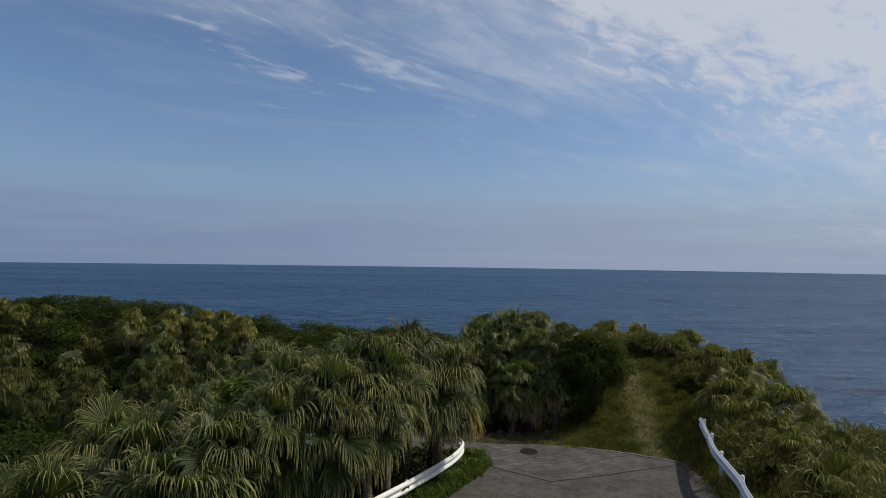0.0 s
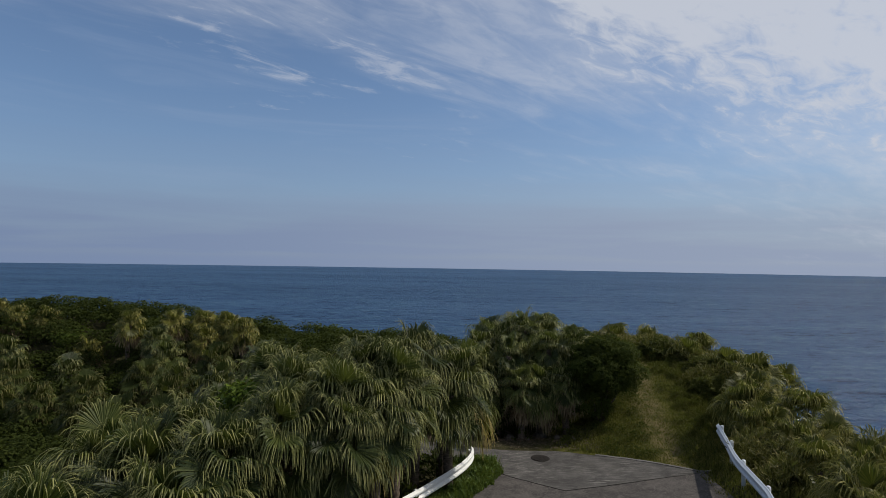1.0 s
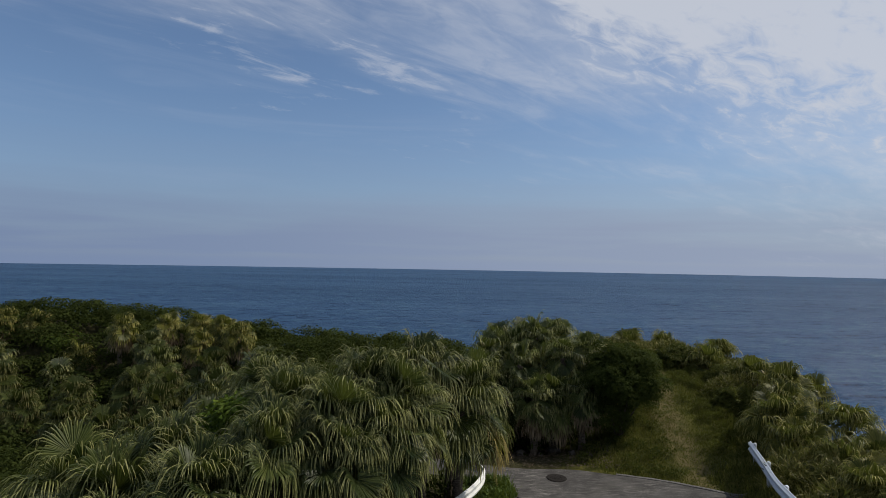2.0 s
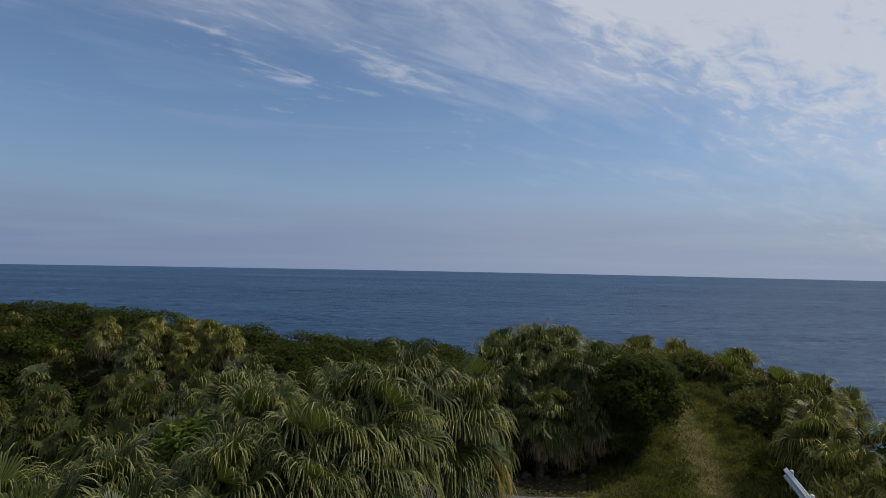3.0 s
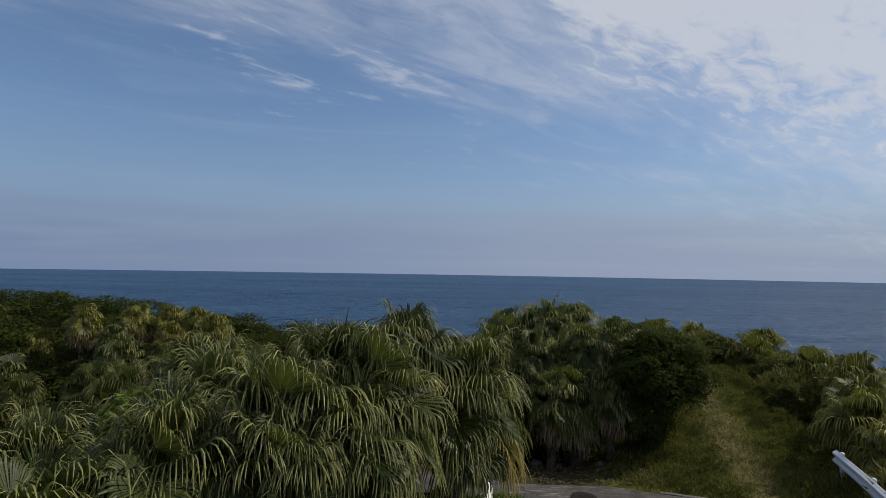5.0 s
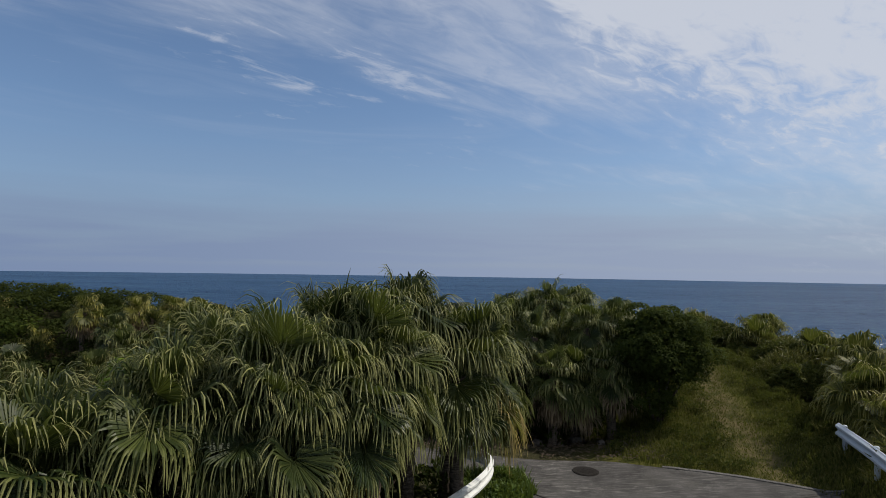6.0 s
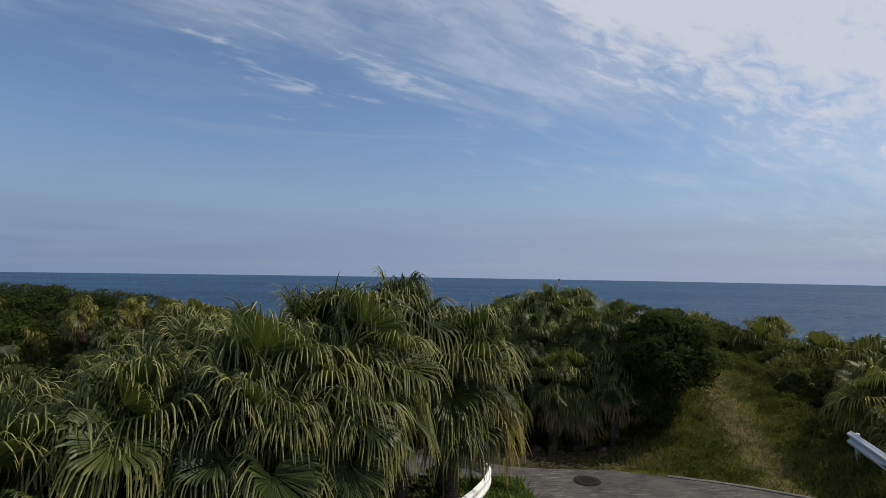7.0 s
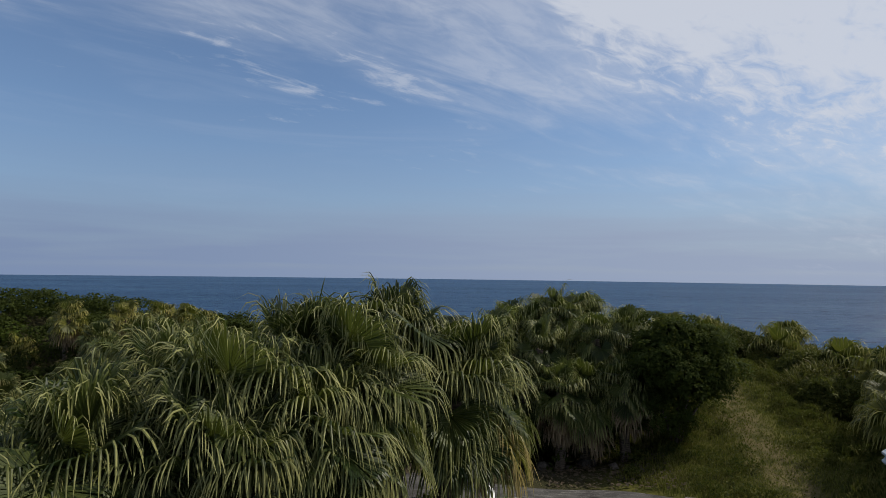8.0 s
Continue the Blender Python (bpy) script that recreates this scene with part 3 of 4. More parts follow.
# ---- fan palms ----
def frond_arrays(pitch, rng, leaflets=36, stalk=0.9, blade=1.25, droop=1.0, spans=6, fold=True):
    """One fan leaf, hub at the origin, its stalk towards +x at that pitch; the tips hang down."""
    p = radians(pitch)
    down = Vector((0, 0, -1))
    path = []
    pos, d = Vector((0, 0, 0)), Vector((math.cos(p), 0, math.sin(p)))
    sag = 0.02 + 0.05 * max(0.0, math.cos(p))
    for i in range(6):
        path.append(pos.copy())
        if i < 5:
            pos = pos + d * (stalk / 5)
            d = (d + down * sag).normalized()
    hast = path[-1]
    V, F, U = [], [], []
    vs, fs = tube(path, [0.030, 0.021, 0.017, 0.015, 0.013, 0.012], 5, False)
    V += vs
    F += fs
    U += [0.1] * len(vs)
    nod = rng.choice((0.0, 0.05, 0.2, 0.4)) if pitch > 60 else rng.uniform(0.15, 0.5) if pitch > 36 else rng.uniform(0.45, 0.95)     # the blade nods from the stalk
    axis = (d + down * nod + Vector((0, rng.uniform(-0.25, 0.25), 0))).normalized()
    sidev = (Vector((0, 1, 0)) - axis.y * axis).normalized()
    sidev = Matrix.Rotation(radians(rng.uniform(-32, 32)), 3, axis) @ sidev
    nrm = axis.cross(sidev)
    if nrm.z < 0:
        nrm = -nrm
    half = radians(rng.uniform(112, 138))
    prof = {6: (0.05, 0.34, 0.50, 0.58, 0.67, 0.82, 1.0), 4: (0.05, 0.48, 0.59, 0.74, 1.0)}[spans]
    hinge = 0.46 if spans == 4 else rng.choice((0.45, 0.48, 0.51, 0.56)) if pitch > 60 else rng.uniform(0.44, 0.54) if pitch > 36 else 0.44      # where the tips begin to fall
    roll = rng.uniform(-0.3, 0.3)
    cup = rng.uniform(0.15, 0.45)
    for k in range(leaflets):
        a = -half + 2 * half * (k + 0.5) / leaflets + rng.uniform(-0.02, 0.02)
        r = math.cos(a) * axis + math.sin(a) * (sidev + roll * nrm) + (0.08 + rng.uniform(-0.03, 0.03) + cup * abs(math.sin(a))) * nrm
        r.normalize()
        length = blade * (0.78 + 0.22 * math.cos(a * 0.7)) * rng.uniform(0.86, 1.1)
        hang = droop * rng.uniform(0.55, 1.2)
        step_w = 2 * half / leaflets
        pos, d = hast.copy(), r.copy()
        across0 = r.cross(nrm).normalized()
        twist = Matrix.Rotation(rng.uniform(-0.4, 0.4), 3, r)
        out = Vector((r.x, r.y, 0)) * 0.10 + Vector((rng.uniform(-0.11, 0.11), rng.uniform(-0.11, 0.11), -1.0))
        out.normalize()
        base = len(V)
        last = 0.0
        cnt = 3 if fold else 2
        for i, f in enumerate(prof):
            pos = pos + d * (f - last) * length
            last = f
            if i < len(prof) - 1:
                if f < 0.55:
                    w = f * length * step_w * 0.53
                else:
                    w = 0.50 * length * step_w * 0.5 * (0.68 - 0.8 * (f - 0.5))
                across = across0 if f < 0.55 else twist @ across0
                across = (across - across.dot(d) * d).normalized()
                updir = d.cross(across)
                if updir.dot(nrm) < 0:
                    updir = -updir
                if fold:
                    V += [pos - across * w - updir * w * 0.6, pos.copy(), pos + across * w - updir * w * 0.6]
                else:
                    V += [pos - across * w, pos + across * w]
                U += [f] * cnt
                if i:
                    q, e = base + (i - 1) * cnt, base + i * cnt
                    for s in range(cnt - 1):
                        F.append((q + s, q + s + 1, e + s + 1, e + s))
            else:
                V.append(pos.copy())
                U.append(1.0)
                q = base + (i - 1) * cnt
                for s in range(cnt - 1):
                    F.append((q + s, q + s + 1, len(V) - 1))
            # past the webbed middle the tips bend over and hang
            t = float(smooth(hinge - 0.05, hinge + 0.17, np.array(f))) * hang * (0.70 if spans == 6 else 0.85)
            d = d.lerp(out, min(t, 0.9))
            d.normalize()
    return np.array([tuple(v) for v in V]), F, np.array(U)


AGES = (79, 72, 64, 54, 44, 34, 22, 8, -8, -26, -44)
rng = random.Random(7)


def frond_mesh(mat, *args, name="frond"):
    v, f, u = frond_arrays(*args)
    return mesh_of(name, v, f, mat, u, flat=True)


FROND_NEAR, FROND_HALF, FROND_MID = {}, {}, {}
for age in AGES:
    limp = 0.95 if age > 60 else 1.0 if age > 40 else 1.1 if age > 0 else 1.2      # old leaves hang more
    FROND_NEAR[age] = [frond_mesh(PALM, age, rng, 54, rng.uniform(0.65, 1.05), rng.uniform(1.05, 1.35), limp * rng.uniform(0.8, 1.2)) for _ in range(4)]
    FROND_HALF[age] = [frond_mesh(PALM, age, rng, 42, rng.uniform(0.65, 1.0), rng.uniform(1.05, 1.3), limp * rng.uniform(0.8, 1.2), 4, False) for _ in range(4)]
    FROND_MID[age] = [frond_mesh(PALM, age, rng, 30, rng.uniform(0.65, 1.0), rng.uniform(1.05, 1.25), limp * rng.uniform(0.85, 1.15), 4, False) for _ in range(3)]
FROND_YELLOW = [frond_mesh(PALM_OLD, a, rng, 44, 0.95, 1.2, 1.0) for a in (-16, -34)]
FROND_DEAD = [frond_mesh(PALM_DEAD, a, rng, 24, 0.75, 1.1, 1.0, 4) for a in (-34, -48, -60, -72)]


def trunk_mesh(height, rng, radius=0.13):
    path, radii = [], []
    lean = Vector((rng.uniform(-0.1, 0.1), rng.uniform(-0.1, 0.1), 0))
    n = max(6, int(height / 0.12))
    for i in range(n + 1):
        t = i / n
        path.append(Vector((0, 0, -height + height * t)) + lean * math.sin(t * math.pi) * height * 0.5)
        radii.append(radius * (1.25 - 0.35 * t) * (1.0 + (0.09 if i % 2 else -0.05)))
    vs, fs = tube(path, radii, 10)
    return mesh_of("trunk", vs, fs, BARK)


def build_palm(x, y, hub, size=1.0, near=True, fronds=30, yellow=0, dead=3, seed=0, label="", lowest=-50, sunny=False):
    """A fan palm: the hub of its crown at that height, trunk down to the ground."""
    r = random.Random(seed * 31 + 5)
    root = new("fan_palm")
    root.location = (x, y, hub)
    part("trunk", trunk_mesh(max(0.4, hub - gz(x, y) + 0.15), r), root)
    lib = FROND_MID if not near else FROND_HALF if y > 24 or x > 9 and y > 16 else FROND_NEAR
    lowest = max(lowest, -30)
    # sun and valley shade painted by place through leaf copies; the rest at random
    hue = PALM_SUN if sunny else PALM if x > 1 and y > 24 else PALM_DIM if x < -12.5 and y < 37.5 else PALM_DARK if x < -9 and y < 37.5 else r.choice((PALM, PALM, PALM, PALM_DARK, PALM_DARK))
    yaw = r.uniform(0, 360)
    for i in range(fronds):
        t = (i + 0.5) / fronds
        ages = [a for a in AGES if a >= lowest]
        age = ages[min(len(ages) - 1, int(len(ages) * t ** 0.85))]
        yaw += 137.5 + r.uniform(-14, 14)
        s = size * r.uniform(0.86, 1.1) * (0.8 if age > 75 else 1.0)
        leaf = part("frond", r.choice(lib[age]), root, pose(0, 0, r.uniform(-0.12, 0.1) - 0.25 * t, r.uniform(-9, 9), r.uniform(-8, 8), yaw) @ Matrix.Scale(s, 4))
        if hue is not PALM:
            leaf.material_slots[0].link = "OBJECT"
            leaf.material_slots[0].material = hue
    for i in range(yellow):
        part("frond", r.choice(FROND_YELLOW), root, pose(0, 0, -0.25, 0, r.uniform(-6, 6), r.uniform(-95, 5)) @ Matrix.Scale(size, 4), "yellowing palm frond")
    for i in range(dead):
        part("frond", r.choice(FROND_DEAD), root, pose(0, 0, -0.35, 0, r.uniform(-8, 8), r.uniform(0, 360) if dead < 3 else r.uniform(-170, 20)) @ Matrix.Scale(size * (0.9 if dead < 4 else 1.08), 4), "dry brown dead frond")
    return tagged(root, label or "green fan palm with drooping split leaf tips", "palm tree", "fan palms on the headland")


NEAR_PALMS = [
    # x, y, hub height, size, fronds, yellowing, dead, lowest pitch
    (-1.15, 18.3, 3.85, 0.95, 34, 0, 2, -30),
    (-0.02, 18.1, 3.05, 0.97, 32, 3, 2, -12),
    (-2.4, 17.0, 3.65, 0.88, 32, 0, 2, -30),
    (-2.9, 15.2, 3.35, 0.88, 32, 0, 2, -30),
    (-1.6, 16.1, 3.55, 0.85, 32, 1, 2, -30),
    (-1.9, 15.3, 3.0, 0.85, 32, 1, 1, -12),
    (-2.75, 14.3, 2.75, 0.85, 32, 0, 2, -30),
    (-4.15, 14.1, 2.95, 0.88, 32, 0, 2, -30),
    (-5.1, 13.0, 2.45, 0.90, 30, 1, 2, -30),
    (-4.8, 17.5, 3.05, 0.90, 32, 0, 2, -30),
    (-4.6, 15.9, 2.35, 0.85, 28, 0, 2, -30),
    (-7.2, 15.6, 2.0, 1.0, 30, 0, 2, -50),
    (-5.7, 19.0, 3.0, 1.0, 32, 0, 2, -50),
    (-7.0, 13.6, 1.8, 1.1, 30, 0, 2, -50),
    (-5.9, 12.0, 1.5, 1.15, 28, 0, 2, -50),
    (-8.8, 14.9, 1.6, 1.0, 28, 0, 1, -50),
    (-8.3, 11.6, 1.5, 1.0, 28, 0, 1, -50),
    (-5.7, 21.4, 2.4, 0.95, 28, 0, 1, -50),
    (-3.1, 20.6, 3.0, 0.95, 28, 0, 1, -50),
    (-1.6, 20.4, 2.8, 0.95, 28, 0, 1, -50),
    (2.2, 25.7, 1.55, 0.75, 28, 0, 7, -30),
    (3.15, 24.7, 1.85, 0.66, 26, 0, 9, -30),
    (4.05, 25.3, 1.60, 0.82, 30, 0, 9, -30),
    (5.15, 24.8, 2.10, 0.70, 26, 0, 9, -30),
    (1.2, 26.1, 2.35, 0.80, 28, 0, 5, -30),
    (2.75, 26.0, 2.95, 0.66, 26, 0, 6, -30),
    (3.75, 26.9, 2.70, 0.78, 28, 0, 4, -30),
    (4.55, 26.0, 3.30, 0.66, 26, 0, 6, -30),
    (5.75, 26.4, 3.25, 0.74, 28, 0, 4, -30),
    (2.7, 28.3, 3.20, 0.82, 28, 0, 2, -30),
    (3.75, 28.2, 3.85, 0.68, 26, 0, 3, -30),
    (4.75, 28.9, 3.60, 0.85, 28, 0, 2, -30),
    (6.1, 28.0, 3.15, 0.72, 28, 0, 2, -30),
    (11.4, 21.9, 1.75, 0.80, 32, 0, 1, -50),
    (12.6, 23.6, 1.85, 0.80, 30, 0, 1, -50),
    (11.0, 20.2, 1.40, 0.74, 28, 1, 1, -50),
    (13.6, 21.6, 1.50, 0.78, 28, 0, 1, -50),
    (9.9, 13.9, 1.35, 0.85, 26, 0, 1, -50),
    (12.6, 19.2, 1.2, 0.72, 26, 0, 1, -50),
    (10.4, 16.4, 1.45, 0.70, 26, 0, 1, -50),
    (12.0, 16.6, 1.2, 0.72, 24, 0, 1, -50),
    (11.2, 18.3, 1.4, 0.70, 26, 0, 1, -50),
    (-0.3, 18.9, 3.3, 0.92, 13, 0, 0, 34),
]
for i, (x, y, h, s, n, ye, de, low) in enumerate(NEAR_PALMS):
    build_palm(x, y, h, s, True, n, ye, de, i, "green fan palm with some dry brown skirt leaves" if de > 3 else "", low, x > 9)

MID_PALMS = [
    (2.2, 30.6, 3.2), (1.5, 28.2, 2.9), (0.2, 25.6, 1.9), (-2.4, 26.5, 1.5), (5.0, 30.6, 3.3), (3.6, 30.4, 3.5),
    (14.2, 31.8, 2.4), (13.9, 27.9, 2.15), (12.8, 30.2, 2.0), (15.6, 29.6, 1.5), (14.9, 38.3, 0.9), (12.6, 35.5, 1.5), (13.8, 25.8, 2.2), (15.4, 26.6, 1.6), (10.4, 35.0, 1.6),
    (-22.9, 40.6, 2.35), (-20.5, 42.2, 2.3), (-18.4, 42.8, 2.3), (-16.4, 42.2, 2.2), (-14.9, 41.0, 1.9), (-20.7, 40.0, 1.2), (-17.4, 40.4, 1.3), 
    (-25.8, 38.6, -0.9), (-19.0, 35.6, -0.5), (-14.6, 33.2, -0.8), (-20.2, 31.2, -1.6), (-27.5, 34.0, -1.0),
    (-33.0, 43.0, 2.5), (-35.4, 44.0, 2.8), (-31.0, 43.5, 2.3), (-30.5, 39.0, 0.3), (-24.0, 33.0, -1.4), (-17.0, 29.5, -1.3),
    (-16.5, 34.6, -0.6), (-15.0, 36.8, 0.4), (-23.2, 36.2, -1.5), (-13.0, 25.2, -0.3), (-22.0, 34.5, -1.4), (-12.2, 30.4, 0.3), (-26.2, 41.0, 0.2),
    (-10.6, 33.0, 1.3), (-8.8, 29.6, 1.2), (-15.4, 31.0, -0.6), (-28.6, 37.0, -0.7), (-19.0, 38.4, 0.3),
]
r = random.Random(44)
taken = [(p[0], p[1]) for p in NEAR_PALMS + MID_PALMS] + [(-6.1, 17.8), (-6.0, 16.6), (-6.4, 15.2), (-6.2, 13.6)]
tries = 0
while len(MID_PALMS) < 66 and tries < 4000:
    tries += 1
    x, y = r.uniform(-13.5, -5), r.uniform(10.5, 27)
    if min((x - a) ** 2 + (y - c) ** 2 for a, c in taken) < 2.1 ** 2 or y > 22 - 0.6 * (x + 5) or y < 9 - 0.25 * (x + 5):
        continue
    taken.append((x, y))
    MID_PALMS.append((x, y, 2.6 - 0.42 * (-x - 5) - 0.06 * abs(y - 17) + r.uniform(-0.35, 0.35)))
for i, (x, y, h) in enumerate(MID_PALMS):
    h = max(h, gz(x, y) + 0.45)
    # palms on the ridge and seaward side take the sunlit leaf colour
    build_palm(x, y, h, 0.8 if x > 0 or y > 39 else 0.95, False, 26, 0, 6 if x < -12 and y > 38 or (x, y) in ((13.9, 27.9), (12.8, 30.2)) else 3, 100 + i, "fan palm in sunlit yellow-green with brown dry skirt above the woodland" if x < -12 and y > 38 else "", sunny=x < -12 and y > 40 or x > 9)


# ---- leafy shrubs ----
def leaf_cloud(lobes, count, size, rng, mat, name, up=0.35, long=2.0, laid=0.0):
    """Leaves scattered on and in a set of lobes (x, y, z, rx, ry, rz); each leaf is a bent pair of quads; laid: how far they lie flat on the lobe."""
    L = np.array(lobes, float)
    area = (L[:, 3] * L[:, 4] + L[:, 3] * L[:, 5] + L[:, 4] * L[:, 5])
    which = rng.choice(len(L), count, p=area / area.sum())
    d = rng.normal(size=(count, 3))
    d /= np.linalg.norm(d, axis=1)[:, None]
    d[:, 2] = np.where(d[:, 2] < -0.5, -d[:, 2], d[:, 2])
    rad = rng.uniform(0.62, 1.06, count) ** 0.6
    pos = L[which, :3] + d * L[which, 3:] * rad[:, None]
    axis = d * 0.8 + rng.normal(size=(count, 3)) * 0.6 + np.array([0, 0, up])
    axis /= np.linalg.norm(axis, axis=1)[:, None]
    side = np.cross(axis, rng.normal(size=(count, 3)))
    if laid:
        face = d * laid + np.array([0, 0, 0.5 * laid]) + rng.normal(size=(count, 3)) * 0.45
        axis = rng.normal(size=(count, 3)) + d * 0.3 - np.array([0, 0, 0.35])
        axis -= face * (np.sum(axis * face, 1) / np.sum(face * face, 1))[:, None]
        axis /= np.linalg.norm(axis, axis=1)[:, None]
        side = np.cross(axis, face)
    side /= np.linalg.norm(side, axis=1)[:, None]
    ln = size * rng.uniform(0.7, 1.3, count)[:, None]
    w = ln / long / 2
    nrm = np.cross(axis, side)
    a, b = pos, pos + axis * ln * 0.55 + nrm * ln * 0.08
    c = pos + axis * ln - nrm * ln * 0.06
    V = np.stack([a, b - side * w, b + side * w, c], 1).reshape(-1, 3)
    F = (np.arange(count)[:, None] * 4 + np.array([0, 1, 3, 2])[None, :])
    U = np.tile([0.0, 0.5, 0.5, 1.0], count)
    return V, F.tolist(), U


def bush(x, y, z, lobes, count, size, mat, label, seed, name="shrub", category="shrub", stems=5, long=2.0, laid=1.0):
    g = np.random.default_rng(seed)
    root = new(name)
    root.location = (x, y, z)
    V, F, U = leaf_cloud(lobes, count, size, g, mat, name, long=long, laid=laid)
    part("crown", mesh_of("crown", V, F, mat, U, flat=True), root)
    for k in range(stems):
        l = lobes[k % len(lobes)]
        vs, fs = tube([(0.1 * math.cos(k), 0.1 * math.sin(k), -0.1), (l[0] * 0.4, l[1] * 0.4, l[2] * 0.5), (l[0], l[1], l[2] + 0.3 * l[5])], [0.05, 0.035, 0.012], 6)
        part("branch", mesh_of("branch", vs, fs, TWIG), root)
    return tagged(root, label, category)


def lobed(rx, ry, rz, n, seed, low=0.35):
    """Lobes that make up an uneven dome."""
    r = random.Random(seed)
    out = [(0, 0, rz * 0.95, rx * 0.72, ry * 0.72, rz * 0.85)]
    for k in range(n):
        a, e = r.uniform(0, 2 * math.pi), r.uniform(-0.12, 1.3)
        q = r.uniform(0.25, 0.42)
        out.append((rx * 0.78 * math.cos(a) * math.cos(e), ry * 0.78 * math.sin(a) * math.cos(e), rz * low + rz * 1.35 * math.sin(e) * 0.9, rx * q, ry * q, rz * q * 0.9))
    return out


# the round dark shrub beside the track
def rounded(core, n, seed, q=(0.14, 0.34)):
    """Lobes all over one big round crown."""
    r = random.Random(seed)
    x, y, z, rx, ry, rz = core
    out = [(x, y, z, rx * 0.86, ry * 0.86, rz * 0.86)]
    for k in range(n):
        a, e = k * 2.39996, math.asin(-0.75 + 1.75 * (k + 0.5) / n)
        w = r.uniform(*q)
        f = r.uniform(0.68, 1.0)
        out.append((x + rx * f * math.cos(a) * math.cos(e), y + ry * f * math.sin(a) * math.cos(e), z + rz * f * math.sin(e), rx * w * 1.15, ry * w * 1.15, rz * w * 0.8))
    return out


bush(6.55, 24.6, gz(6.55, 24.6) - 0.1, rounded((0.1, 0, 2.45, 1.42, 1.35, 1.42), 70, 3) + rounded((-0.45, 0, 1.0, 1.0, 1.1, 1.0), 20, 4), 34000, 0.11, GLOSSY, "dense dark green rounded broadleaf shrub beside the grass track", 11)
# olive shrubs at the head of the track
for k, (x, y, h, w) in enumerate([(11.6, 31.6, 0.55, 1.1), (12.9, 28.6, 0.75, 1.0), (9.8, 33.4, 0.5, 1.2), (12.3, 26.2, 0.7, 0.9)]):
    bush(x, y, gz(x, y) - 0.1, rounded((0, 0, h * 0.9, w, w, h), 30, 60 + k), 7000, 0.17, OLIVE, "rounded olive-green coastal shrub at the head of the grass track", 61 + k, long=3.2, laid=0.6)
# bright green shrub among the palms
bush(-5.8, 17.7, gz(-5.8, 17.7), [(a, c, d + 3.0, e, f, g) for a, c, d, e, f, g in lobed(1.6, 1.3, 0.75, 30, 5)], 5600, 0.19, BRIGHT, "bright green broadleaf shrub growing among the palms", 12)


def scattered(name, spots, count, size, mat, label, category, seed, dome, long=2.0, n=12, laid=0.0):
    """Many shrubs that merge, as one mass."""
    g = np.random.default_rng(seed)
    VV, FF, UU, base = [], [], [], 0
    for i, (x, y, z, s) in enumerate(spots):
        V, F, U = leaf_cloud(lobed(dome[0] * s, dome[1] * s, dome[2] * s, n, seed + i), int(count * s * s), size, g, mat, name, long=long, laid=laid)
        VV.append(V + np.array([x, y, z]))
        FF.append(np.array(F) + base)
        UU.append(U)
        base += len(V)
    return tagged(new(name, mesh_of(name, np.concatenate(VV), np.concatenate(FF).tolist(), mat, np.concatenate(UU), flat=True)), label, category, kind="stuff")


def spots(seed, count, box, keep, lo=0.8, hi=1.3, sink=0.2):
    """Places for shrubs inside a stretch of the plan, evenly strewn."""
    r = random.Random(seed)
    out = []
    step = math.sqrt((box[1] - box[0]) * (box[3] - box[2]) / count)
    for i in range(int((box[1] - box[0]) / step) + 1):
        for j in range(int((box[3] - box[2]) / step) + 1):
            x, y = box[0] + (i + r.uniform(0, 1)) * step, box[2] + (j + r.uniform(0, 1)) * step
            if keep(x, y):
                out.append((x, y, gz(x, y) - sink, r.uniform(lo, hi)))
    return out


scattered("woodland", spots(3, 700, (-56, 1, 17, 56), lambda x, y: (y > 26 + 0.35 * (x + 10) or x < -13) and x > -10 - 0.95 * y and y < 52, sink=-0.12), 700, 0.19, BROAD, "dense dark green coastal woodland canopy", "woodland", 21, (1.7, 1.7, 0.95), 1.5, 18, laid=1.3)
scattered("woodland", spots(4, 40, (-60, -3, 24, 50), lambda x, y: y > 28 or x < -14), 700, 0.19, FRESH, "fresh green coastal woodland canopy", "woodland", 22, (1.6, 1.6, 1.15), 1.5, laid=1.0)
scattered("undergrowth", spots(5, 190, (-20, 0, 9, 28), lambda x, y: x < -2.9 - 0.75 * max(0, 16 - y) + 0.55 * max(0, y - 16) and (y < 20 or x < -2)), 300, 0.24, BROAD, "dark leafy undergrowth beneath the palms", "undergrowth", 23, (1.0, 1.0, 0.7), laid=1.0)
scattered("undergrowth", spots(6, 90, (-4, 8, 24.8, 33), lambda x, y: y > 25.0 + 0.2 * abs(x - 4) and x < 5.6), 420, 0.18, BROAD, "dark leafy undergrowth beneath the palms", "undergrowth", 24, (1.0, 0.9, 1.0))
scattered("undergrowth", spots(15, 60, (-6, 0, 12, 21.5), lambda x, y: -1.6 < x - float(np.interp(y, (12.3, 14.9, 16.5, 17.9, 18.9, 19.8, 21.5), (-3.6, -2.0, -0.95, -0.05, 0.47, 0.75, -0.5))) < -0.55, 0.6, 1.0, 0.1), 300, 0.15, BROAD, "dark leafy undergrowth behind the guard rail", "undergrowth", 28, (0.75, 0.75, 0.7))
